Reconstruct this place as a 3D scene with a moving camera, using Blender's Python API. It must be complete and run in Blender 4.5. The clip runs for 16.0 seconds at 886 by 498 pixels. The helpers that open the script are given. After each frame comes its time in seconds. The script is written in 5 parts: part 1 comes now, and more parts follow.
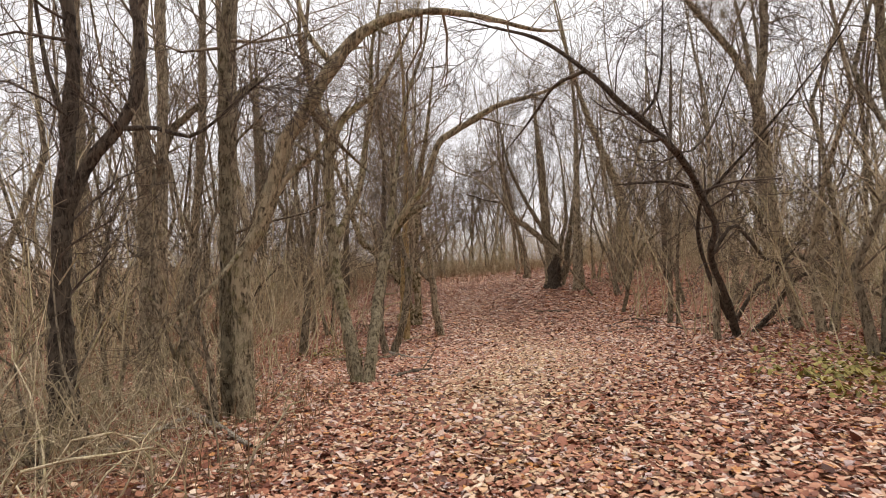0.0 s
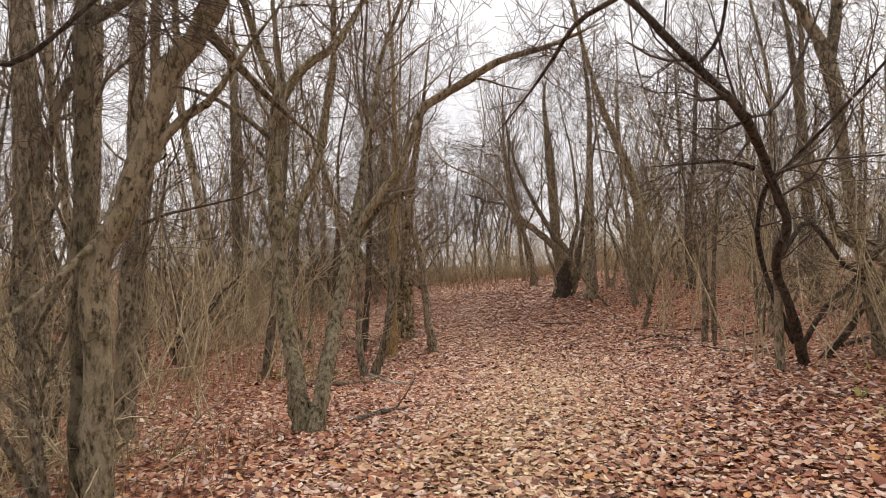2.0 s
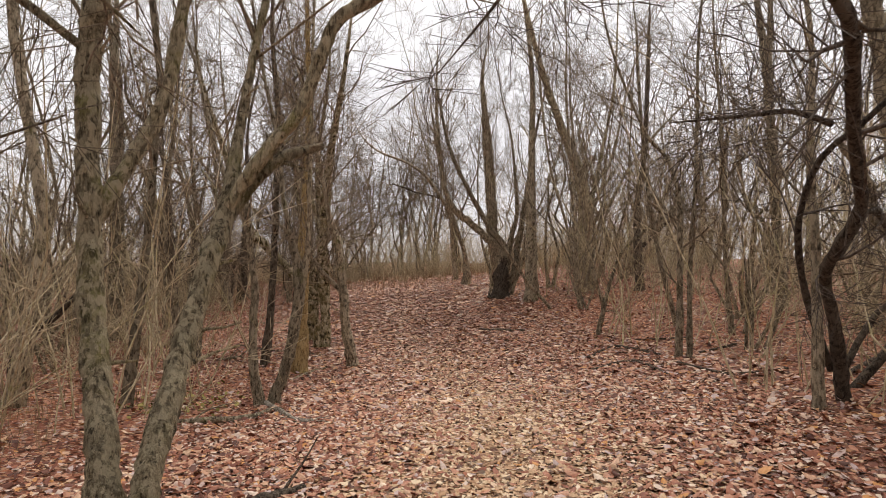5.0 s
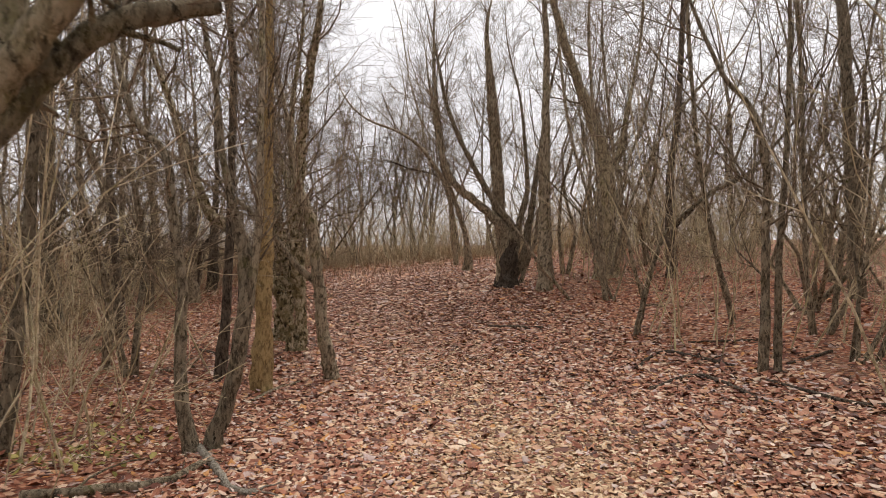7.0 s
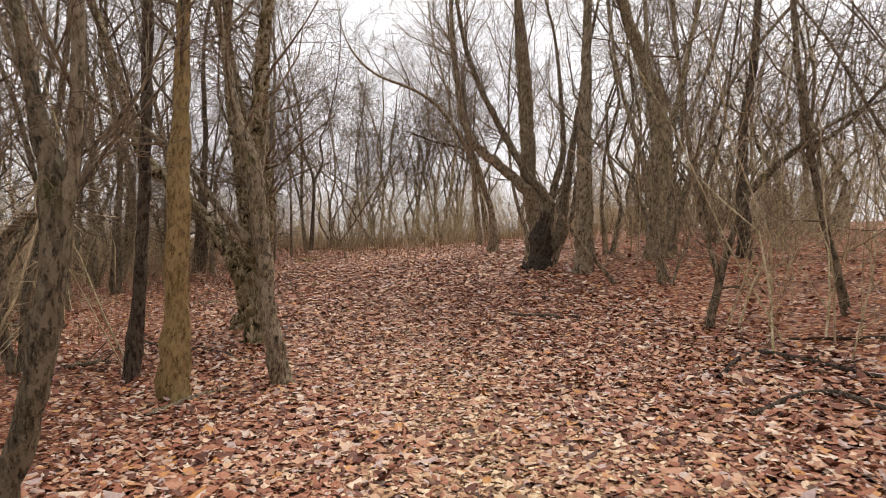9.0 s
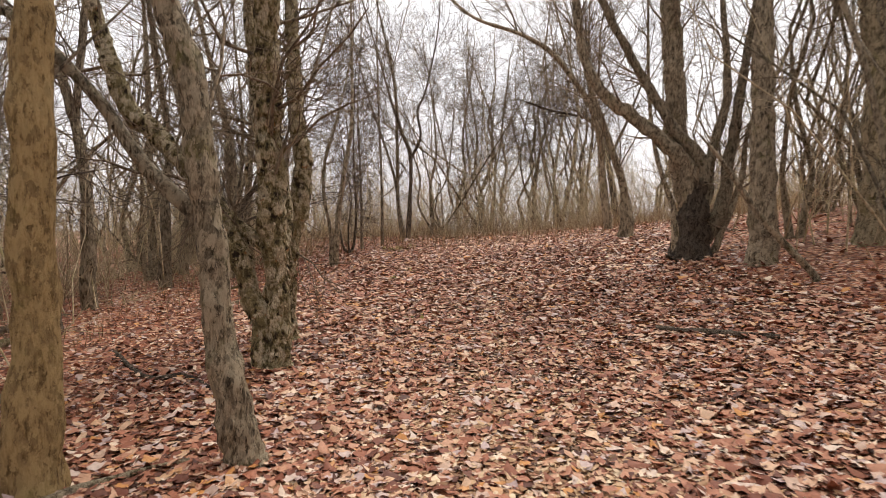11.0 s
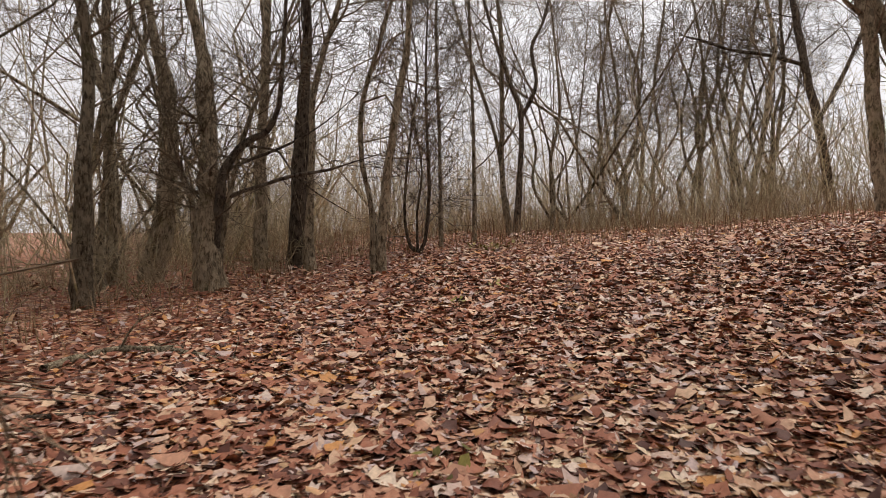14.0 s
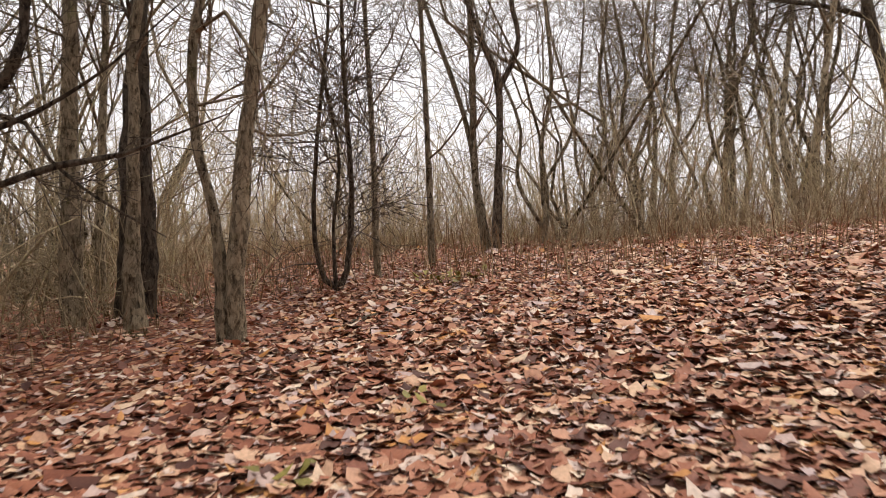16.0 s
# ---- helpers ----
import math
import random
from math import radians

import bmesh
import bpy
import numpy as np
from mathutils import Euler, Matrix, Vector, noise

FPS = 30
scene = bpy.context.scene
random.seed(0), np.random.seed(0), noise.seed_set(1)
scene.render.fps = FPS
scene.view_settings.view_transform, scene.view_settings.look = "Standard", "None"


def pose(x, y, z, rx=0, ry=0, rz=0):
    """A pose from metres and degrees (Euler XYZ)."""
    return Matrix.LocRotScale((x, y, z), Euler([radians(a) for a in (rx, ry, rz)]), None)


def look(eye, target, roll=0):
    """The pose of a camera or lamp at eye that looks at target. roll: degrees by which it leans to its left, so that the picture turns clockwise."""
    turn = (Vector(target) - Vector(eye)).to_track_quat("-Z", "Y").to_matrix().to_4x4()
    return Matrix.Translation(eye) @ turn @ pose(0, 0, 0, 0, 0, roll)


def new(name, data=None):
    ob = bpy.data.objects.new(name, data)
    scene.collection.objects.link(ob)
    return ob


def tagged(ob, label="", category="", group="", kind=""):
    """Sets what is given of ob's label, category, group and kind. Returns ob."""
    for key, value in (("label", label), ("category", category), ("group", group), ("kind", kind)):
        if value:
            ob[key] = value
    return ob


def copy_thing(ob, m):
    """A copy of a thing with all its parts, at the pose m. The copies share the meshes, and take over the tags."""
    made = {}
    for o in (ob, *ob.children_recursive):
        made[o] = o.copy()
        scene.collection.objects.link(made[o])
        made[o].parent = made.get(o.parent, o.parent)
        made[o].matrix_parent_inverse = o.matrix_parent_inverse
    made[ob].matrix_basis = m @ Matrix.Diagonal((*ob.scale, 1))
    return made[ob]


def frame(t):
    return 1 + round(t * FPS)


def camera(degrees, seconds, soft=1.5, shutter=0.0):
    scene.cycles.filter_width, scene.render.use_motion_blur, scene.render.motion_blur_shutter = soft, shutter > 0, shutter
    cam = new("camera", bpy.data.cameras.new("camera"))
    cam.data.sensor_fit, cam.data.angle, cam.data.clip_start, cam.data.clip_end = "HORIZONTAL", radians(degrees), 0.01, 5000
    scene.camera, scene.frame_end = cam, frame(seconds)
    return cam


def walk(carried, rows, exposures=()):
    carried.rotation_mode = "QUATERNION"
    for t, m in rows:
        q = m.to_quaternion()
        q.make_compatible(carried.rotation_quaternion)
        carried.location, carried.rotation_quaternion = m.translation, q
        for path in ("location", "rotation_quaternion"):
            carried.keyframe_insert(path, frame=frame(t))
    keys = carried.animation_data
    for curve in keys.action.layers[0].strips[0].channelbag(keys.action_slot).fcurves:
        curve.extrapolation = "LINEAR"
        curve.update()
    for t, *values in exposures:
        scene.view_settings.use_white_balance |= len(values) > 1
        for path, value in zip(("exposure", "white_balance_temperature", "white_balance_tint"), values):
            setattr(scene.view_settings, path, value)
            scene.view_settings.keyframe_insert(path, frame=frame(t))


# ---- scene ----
# A leaf-strewn woodland path on an overcast winter day.
cam = camera(68.6, 16.0, soft=0.85, shutter=0.2)
# seconds, x, y, z, yaw, pitch, roll
PATH = [
    (0.0, -0.316, -0.348, 2.049, -0.80, 1.02, -0.96),
    (0.5, -0.268, 0.249, 2.090, 1.22, 1.33, -0.66),
    (1.0, -0.199, 0.815, 2.069, 2.28, 1.30, -0.29),
    (1.5, -0.066, 1.362, 2.066, 0.99, 1.42, -0.09),
    (2.0, -0.012, 1.986, 2.024, -0.27, 1.53, -0.44),
    (2.5, 0.065, 2.551, 2.018, 0.22, 1.64, -0.92),
    (3.0, 0.126, 2.850, 2.003, 0.27, 1.81, -0.82),
    (3.5, 0.133, 3.113, 2.016, -0.41, 2.15, -0.27),
    (4.0, 0.088, 3.512, 1.998, -5.33, 2.12, -0.57),
    (6.5, -0.007, 6.563, 2.096, -7.58, -0.36, 0.57),
    (7.0, 0.202, 7.287, 2.046, -7.52, -0.34, 0.10),
    (7.5, 0.415, 7.968, 1.947, -7.34, -0.47, 0.30),
    (8.0, 0.592, 8.682, 1.813, -7.80, -0.52, 0.43),
    (10.5, 1.515, 12.464, 1.477, 4.82, -1.80, 0.05),
    (11.0, 1.482, 13.448, 1.428, 6.91, -1.79, -0.14),
    (11.5, 1.470, 14.442, 1.343, 12.26, -1.73, -0.34),
    (12.0, 1.387, 15.424, 1.326, 14.03, -1.71, -0.08),
    (12.5, 1.339, 16.384, 1.244, 15.71, -1.79, -0.04),
    (13.0, 1.166, 17.384, 1.239, 15.92, -1.52, 0.40),
    (13.5, 1.032, 18.322, 1.201, 17.66, -1.58, -0.35),
    (14.0, 0.913, 19.250, 1.174, 18.36, -1.55, -0.00),
    (14.5, 0.797, 20.168, 1.126, 18.86, -1.49, 0.63),
    (15.0, 0.613, 21.170, 1.219, 16.01, -1.48, -1.59),
    (15.5, 0.504, 22.109, 1.223, 16.62, -1.53, -1.17),
    (16.0, 0.363, 22.933, 1.355, 17.91, -1.24, -1.33),
]
walk(cam, [(t, pose(x, y, z, 90 + pitch, 0, yaw) @ pose(0, 0, 0, 0, 0, roll)) for t, x, y, z, yaw, pitch, roll in PATH],
     exposures=[(0.0, 0.30), (4.0, 0.23), (6.5, 0.18), (7.0, 0.20), (8.0, 0.26), (10.5, 0.48), (11.0, 0.49), (11.5, 0.29), (12.5, 0.38), (13.0, 0.35), (14.5, 0.03), (15.0, 0.08), (15.5, 0.44), (16.0, 0.44)])

# ---- world and light: a bright, even overcast sky ----
world = bpy.data.worlds.new("overcast_sky")
scene.world = world
world.use_nodes = True
wn, wl = world.node_tree.nodes, world.node_tree.links
wn.clear()
sky = wn.new("ShaderNodeTexSky")
sky.sky_type = "NISHITA"
sky.sun_disc = False
sky.sun_elevation, sky.sun_rotation = radians(58), radians(25)
sky.air_density, sky.dust_density, sky.ozone_density = 1.0, 6.0, 1.0
grey = wn.new("ShaderNodeHueSaturation")
grey.inputs["Saturation"].default_value = 0.12
clouds = wn.new("ShaderNodeTexNoise")
clouds.inputs["Scale"].default_value = 2.2
clouds.inputs["Detail"].default_value = 5
cloud_ramp = wn.new("ShaderNodeValToRGB")
cloud_ramp.color_ramp.elements[0].position, cloud_ramp.color_ramp.elements[0].color = 0.3, (8.8, 8.5, 8.8, 1)
cloud_ramp.color_ramp.elements[1].position, cloud_ramp.color_ramp.elements[1].color = 0.7, (11.4, 11.1, 11.3, 1)
veil = wn.new("ShaderNodeMix")
veil.data_type = "RGBA"
veil.inputs[0].default_value = 0.8
back = wn.new("ShaderNodeBackground")
back.inputs["Strength"].default_value = 0.1
wout = wn.new("ShaderNodeOutputWorld")
wl.new(sky.outputs[0], grey.inputs["Color"])
wl.new(clouds.outputs["Fac"], cloud_ramp.inputs[0])
wl.new(grey.outputs[0], veil.inputs[6])
wl.new(cloud_ramp.outputs[0], veil.inputs[7])
wl.new(veil.outputs[2], back.inputs["Color"])
wl.new(back.outputs[0], wout.inputs[0])

sun_data = bpy.data.lights.new("sun", "SUN")
sun_data.energy, sun_data.angle, sun_data.color = 1.75, radians(45), (1.0, 0.90, 0.78)
sun = new("sun", sun_data)
sun.matrix_world = look((0, 0, 30), (0 - math.sin(radians(25)), -math.cos(radians(25)), 30 - math.tan(radians(58))))


# ---- materials ----
def material(name, rough=0.8):
    m = bpy.data.materials.new(name)
    m.use_nodes = True
    n, l = m.node_tree.nodes, m.node_tree.links
    b = n["Principled BSDF"]
    b.inputs["Roughness"].default_value = rough
    b.inputs["Specular IOR Level"].default_value = 0.25
    return m, n, l, b


def ramp(n, l, source, stops):
    r = n.new("ShaderNodeValToRGB")
    e = r.color_ramp.elements
    while len(e) < len(stops):
        e.new(0.5)
    for k, (p, c) in enumerate(stops):
        e[k].position, e[k].color = p, (*c, 1)
    l.new(source, r.inputs[0])
    return r.outputs[0]


def mixed(n, l, fac, a, b, mode="MIX"):
    m = n.new("ShaderNodeMix")
    m.data_type, m.blend_type = "RGBA", mode
    for sock, v in ((m.inputs[0], fac), (m.inputs[6], a), (m.inputs[7], b)):
        if isinstance(v, (int, float)):
            sock.default_value = v
        elif isinstance(v, tuple):
            sock.default_value = (*v, 1)
        else:
            l.new(v, sock)
    return m.outputs[2]


def noise_node(n, l, coord, scale, detail=4, stretch=None, rough=0.6):
    t = n.new("ShaderNodeTexNoise")
    t.inputs["Scale"].default_value, t.inputs["Detail"].default_value = scale, detail
    t.inputs["Roughness"].default_value = rough
    if stretch:
        mp = n.new("ShaderNodeMapping")
        mp.inputs["Scale"].default_value = stretch
        l.new(coord, mp.inputs[0])
        coord = mp.outputs[0]
    l.new(coord, t.inputs["Vector"])
    return t.outputs["Fac"]


def bumped(n, l, b, height, strength, distance):
    u = n.new("ShaderNodeBump")
    u.inputs["Strength"].default_value, u.inputs["Distance"].default_value = strength, distance
    l.new(height, u.inputs["Height"])
    l.new(u.outputs[0], b.inputs["Normal"])


def bark(name, dark, mid, light, moss, moss_from, ridge=1.0):
    """Furrowed bark with lichen and green algae in patches; each tree has its own shade."""
    m, n, l, b = material(name, 0.85)
    tc = n.new("ShaderNodeTexCoord").outputs["Object"]
    info = n.new("ShaderNodeObjectInfo").outputs["Random"]
    furrow = noise_node(n, l, tc, 38, 6, (1, 1, 0.28), 0.75)
    plates = noise_node(n, l, tc, 10, 5, (1, 1, 0.6), 0.7)
    blotch = noise_node(n, l, tc, 6, 6, (1, 1, 0.8), 0.75)
    col = ramp(n, l, furrow, [(0.38, dark), (0.48, mid), (0.60, light)])
    col = mixed(n, l, ramp(n, l, plates, [(0.50, (0, 0, 0)), (0.62, (0.7, 0.7, 0.7))]), col, light)
    col = mixed(n, l, ramp(n, l, blotch, [(0.57, (0, 0, 0)), (0.66, (0.8, 0.8, 0.8))]), col, dark)
    green = noise_node(n, l, tc, 3.1, 5)
    col = mixed(n, l, ramp(n, l, green, [(moss_from, (0, 0, 0)), (moss_from + 0.16, (0.7, 0.7, 0.7))]), col, moss)
    flake = noise_node(n, l, tc, 20, 6, (1, 1, 0.55), 0.75)
    col = mixed(n, l, ramp(n, l, flake, [(0.54, (0, 0, 0)), (0.60, (0.75, 0.75, 0.75))]), col, light)
    col = mixed(n, l, ramp(n, l, flake, [(0.35, (0.9, 0.9, 0.9)), (0.41, (0, 0, 0))]), col, dark)
    cells = n.new("ShaderNodeTexVoronoi")
    cells.inputs["Scale"].default_value = 30
    warp = n.new("ShaderNodeMapping")
    warp.inputs["Scale"].default_value = (1, 1, 0.45)
    jag = n.new("ShaderNodeVectorMath")
    jag.operation = "MULTIPLY_ADD"
    jag.inputs[1].default_value = (0.16, -0.13, 0.22)
    l.new(flake, jag.inputs[0])
    l.new(tc, jag.inputs[2])
    l.new(jag.outputs[0], warp.inputs[0])
    l.new(warp.outputs[0], cells.inputs["Vector"])
    shade = n.new("ShaderNodeSeparateColor")
    l.new(cells.outputs["Color"], shade.inputs[0])
    crack = ramp(n, l, shade.outputs[0], [(0.12, (0.5, 0.5, 0.5)), (0.5, (0, 0, 0))])
    col = mixed(n, l, crack, col, dark)
    col = mixed(n, l, ramp(n, l, shade.outputs[1], [(0.6, (0, 0, 0)), (0.9, (0.85, 0.85, 0.85))]), col, light)
    hsv = n.new("ShaderNodeHueSaturation")
    val = n.new("ShaderNodeMapRange")
    val.inputs["To Min"].default_value, val.inputs["To Max"].default_value = 0.72, 1.3
    l.new(info, val.inputs[0])
    l.new(val.outputs[0], hsv.inputs["Value"])
    l.new(col, hsv.inputs["Color"])
    l.new(hsv.outputs[0], b.inputs["Base Color"])
    high = n.new("ShaderNodeMath")
    high.operation = "ADD"
    l.new(furrow, high.inputs[0])
    l.new(plates, high.inputs[1])
    rough_sum = n.new("ShaderNodeMath")
    rough_sum.operation = "ADD"
    l.new(high.outputs[0], rough_sum.inputs[0])
    l.new(flake, rough_sum.inputs[1])
    cut = n.new("ShaderNodeMath")
    cut.operation = "SUBTRACT"
    l.new(rough_sum.outputs[0], cut.inputs[0])
    l.new(crack, cut.inputs[1])
    bumped(n, l, b, cut.outputs[0], 1.0, 0.045 * ridge)
    return m


def flaking_bark(name, pit, olive, buff, rust):
    """Old mossy bark: pale scales and olive algae over dark pits, in patches a few centimetres wide."""
    m, n, l, b = material(name, 0.9)
    tc = n.new("ShaderNodeTexCoord").outputs["Object"]
    patch = noise_node(n, l, tc, 15, 3, (1, 1, 0.7), 0.6)
    fine = noise_node(n, l, tc, 70, 4, (1, 1, 0.6), 0.7)
    broad = noise_node(n, l, tc, 4.5, 4, None, 0.6)
    col = ramp(n, l, patch, [(0.36, pit), (0.41, tuple(0.55 * c for c in olive)), (0.47, olive), (0.53, buff), (0.68, tuple(1.15 * c for c in buff))])
    col = mixed(n, l, ramp(n, l, broad, [(0.50, (0, 0, 0)), (0.62, (0.75, 0.75, 0.75))]), col, olive, "MIX")
    col = mixed(n, l, ramp(n, l, broad, [(0.31, (0.85, 0.85, 0.85)), (0.38, (0, 0, 0))]), col, pit)
    spot = noise_node(n, l, tc, 11, 2)
    col = mixed(n, l, ramp(n, l, spot, [(0.68, (0, 0, 0)), (0.72, (0.8, 0.8, 0.8))]), col, rust)
    col = mixed(n, l, 0.85, col, ramp(n, l, fine, [(0.32, (0.28, 0.26, 0.24)), (0.58, (1.0, 1.0, 1.0))]), "MULTIPLY")
    l.new(col, b.inputs["Base Color"])
    high = n.new("ShaderNodeMath")
    high.operation = "MULTIPLY_ADD"
    high.inputs[1].default_value = 0.35
    l.new(fine, high.inputs[0])
    l.new(patch, high.inputs[2])
    bumped(n, l, b, high.outputs[0], 1.0, 0.07)
    return m


BARK = bark("bark", (0.040, 0.030, 0.020), (0.225, 0.175, 0.11), (0.49, 0.405, 0.28), (0.20, 0.185, 0.065), 0.55)
BARK_DARK = bark("dark_bark", (0.018, 0.013, 0.010), (0.085, 0.062, 0.044), (0.20, 0.158, 0.115), (0.12, 0.11, 0.05), 0.60)
BARK_TAN = bark("tan_bark", (0.13, 0.083, 0.034), (0.36, 0.245, 0.105), (0.50, 0.36, 0.17), (0.27, 0.23, 0.065), 0.55, 0.6)
BARK_MOSS = bark("mossy_bark", (0.040, 0.028, 0.016), (0.31, 0.245, 0.145), (0.58, 0.485, 0.315), (0.29, 0.26, 0.085), 0.52, 1.5)
BARK_FLAKY = flaking_bark("flaking_bark", (0.034, 0.023, 0.015), (0.30, 0.24, 0.115), (0.60, 0.505, 0.345), (0.42, 0.20, 0.075))
TWIG = bark("twig_bark", (0.065, 0.048, 0.033), (0.185, 0.138, 0.092), (0.34, 0.265, 0.18), (0.17, 0.155, 0.07), 0.56, 0.3)
TWIG_DARK = bark("dark_twig_bark", (0.040, 0.030, 0.024), (0.10, 0.075, 0.057), (0.18, 0.142, 0.11), (0.09, 0.09, 0.048), 0.62, 0.3)
# tan thicket stems; kept pale so distant growth carries haze in its colour
THICKET_HAZE = bark("thicket_haze_bark", (0.23, 0.172, 0.105), (0.46, 0.365, 0.23), (0.64, 0.535, 0.36), (0.35, 0.32, 0.13), 0.48, 0.2)
WOOD_PALE = bark("bleached_wood", (0.20, 0.165, 0.12), (0.42, 0.365, 0.28), (0.62, 0.56, 0.46), (0.30, 0.28, 0.16), 0.66, 0.6)


def leaf_material(name, stops, rough=0.55):
    m, n, l, b = material(name, rough)
    g = n.new("ShaderNodeNewGeometry")
    tc = n.new("ShaderNodeTexCoord").outputs["Object"]
    col = ramp(n, l, g.outputs["Random Per Island"], stops)
    fine = noise_node(n, l, tc, 55, 4)
    col = mixed(n, l, 0.45, col, ramp(n, l, fine, [(0.3, (0.35, 0.33, 0.32)), (0.7, (1.0, 1.0, 1.0))]), "MULTIPLY")
    l.new(col, b.inputs["Base Color"])
    bumped(n, l, b, fine, 0.4, 0.006)
    return m


LEAF_STOPS = [(0.0, (0.085, 0.036, 0.027)), (0.18, (0.25, 0.088, 0.052)), (0.42, (0.44, 0.175, 0.10)), (0.60, (0.59, 0.305, 0.19)),
              (0.74, (0.74, 0.50, 0.33)), (0.84, (0.56, 0.42, 0.40)), (0.92, (0.92, 0.74, 0.56)), (0.98, (0.64, 0.30, 0.10))]
PALE_STOPS = [(0.0, (0.11, 0.058, 0.030)), (0.20, (0.31, 0.158, 0.078)), (0.46, (0.53, 0.315, 0.17)), (0.74, (0.70, 0.48, 0.285)), (0.95, (0.86, 0.68, 0.46))]
LEAF = leaf_material("fallen_leaf", LEAF_STOPS)
TRODDEN = leaf_material("trodden_leaf", PALE_STOPS)
GREEN = leaf_material("green_leaf", [(0.0, (0.13, 0.115, 0.03)), (0.5, (0.29, 0.25, 0.06)), (1.0, (0.46, 0.38, 0.12))])
STRAW = leaf_material("dry_grass", [(0.0, (0.22, 0.135, 0.07)), (0.5, (0.34, 0.23, 0.125)), (1.0, (0.45, 0.33, 0.20))], 0.8)


def litter_ground():
    m, n, l, b = material("leaf_litter_soil", 0.85)
    tc = n.new("ShaderNodeTexCoord").outputs["Object"]
    v = n.new("ShaderNodeTexVoronoi")
    v.inputs["Scale"].default_value = 19
    v.inputs["Randomness"].default_value = 1.0
    l.new(tc, v.inputs["Vector"])
    sep = n.new("ShaderNodeSeparateColor")
    l.new(v.outputs["Color"], sep.inputs[0])
    col = ramp(n, l, sep.outputs[0], LEAF_STOPS)
    edge = ramp(n, l, v.outputs["Distance"], [(0.25, (1, 1, 1)), (0.75, (0.35, 0.33, 0.32))])
    col = mixed(n, l, 0.8, col, edge, "MULTIPLY")
    col = mixed(n, l, 1.0, col, (0.92, 0.79, 0.72), "MULTIPLY")
    damp = noise_node(n, l, tc, 0.55, 5)
    col = mixed(n, l, ramp(n, l, damp, [(0.45, (0, 0, 0)), (0.75, (0.55, 0.55, 0.55))]), col, (0.10, 0.065, 0.042))
    l.new(col, b.inputs["Base Color"])
    bumped(n, l, b, noise_node(n, l, tc, 30, 5), 1.0, 0.03)
    return m


GROUND = litter_ground()

# ---- the lie of the land: cubic spline heights, 3.85 m apart across and 4.95 m apart along ----
X0, DX, NX, Y0, DY, NY = -10.0, 3.85, 8, -6.6, 4.95, 12
LAND = np.array([
    (0.22, 0.13, 0.07, 0.05, 0.09, 0.21, 0.36, 0.52),
    (0.03, 0.07, 0.06, 0.03, 0.06, 0.22, 0.43, 0.61),
    (-0.19, -0.02, 0.08, 0.12, 0.18, 0.35, 0.54, 0.69),
    (-0.42, -0.17, 0.16, 0.59, 0.87, 0.83, 0.78, 0.79),
    (-0.48, -0.23, 0.09, 0.43, 0.69, 0.93, 0.96, 1.00),
    (-0.33, -0.19, -0.08, -0.08, -0.05, 0.57, 0.97, 1.29),
    (-0.08, -0.10, -0.09, 0.06, -0.11, 0.35, 1.02, 1.63),
    (0.23, 0.14, 0.06, 0.28, 0.28, 0.98, 1.55, 1.96),
    (0.49, 0.57, 0.62, 0.75, 0.97, 1.58, 1.92, 2.16),
    (0.66, 0.91, 1.13, 1.19, 1.29, 1.64, 1.94, 2.20),
    (0.76, 0.92, 1.07, 1.17, 1.31, 1.55, 1.84, 2.14),
    (0.82, 0.87, 0.94, 1.05, 1.22, 1.45, 1.73, 2.04),
])


def spline_weights(u):
    return np.stack([(1 - u) ** 3, 3 * u ** 3 - 6 * u ** 2 + 4, -3 * u ** 3 + 3 * u ** 2 + 3 * u + 1, u ** 3], -1) / 6


def land(x, y):
    x, y = np.atleast_1d(np.asarray(x, float)), np.atleast_1d(np.asarray(y, float))
    u = np.clip((x - X0) / DX, 0, NX - 3 - 1e-6)
    v = np.clip((y - Y0) / DY, 0, NY - 3 - 1e-6)
    i, j = u.astype(int), v.astype(int)
    bu, bv = spline_weights(u - i), spline_weights(v - j)
    z = np.zeros_like(x)
    for a in range(4):
        for c in range(4):
            z += bu[..., a] * bv[..., c] * LAND[j + c, i + a]
    out_r = np.maximum(x - 9.2, 0)
    out_l = np.maximum(-10 - x, 0)
    out_y = np.maximum(y - 37.9, 0)
    z += 0.06 * 12 * (1 - np.exp(-out_r / 12)) - 0.05 * 15 * (1 - np.exp(-out_l / 15)) - 0.03 * 20 * (1 - np.exp(-out_y / 20))
    return z


def land_at(x, y):
    return float(land(x, y)[0])


# ---- mesh helpers ----
def mesh_from(name, verts, quads=None, tris=None, smooth=True):
    me = bpy.data.meshes.new(name)
    quads = np.zeros((0, 4), int) if quads is None else quads
    tris = np.zeros((0, 3), int) if tris is None else tris
    nq, nt = len(quads), len(tris)
    me.vertices.add(len(verts))
    me.vertices.foreach_set("co", np.asarray(verts, np.float32).ravel())
    me.loops.add(nq * 4 + nt * 3)
    me.loops.foreach_set("vertex_index", np.concatenate([quads.ravel(), tris.ravel()]).astype(np.int32))
    me.polygons.add(nq + nt)
    me.polygons.foreach_set("loop_start", np.concatenate([np.arange(nq) * 4, nq * 4 + np.arange(nt) * 3]).astype(np.int32))
    me.polygons.foreach_set("use_smooth", np.full(nq + nt, smooth))
    me.update(calc_edges=True)
    return me


def part_mesh(name, me, mat, parent, label=""):
    me.materials.append(mat)
    ob = new(name, me)
    ob.parent = parent
    return tagged(ob, label=label) if label else ob


def unit(v):
    return v / np.maximum(np.linalg.norm(v, axis=-1, keepdims=True), 1e-9)


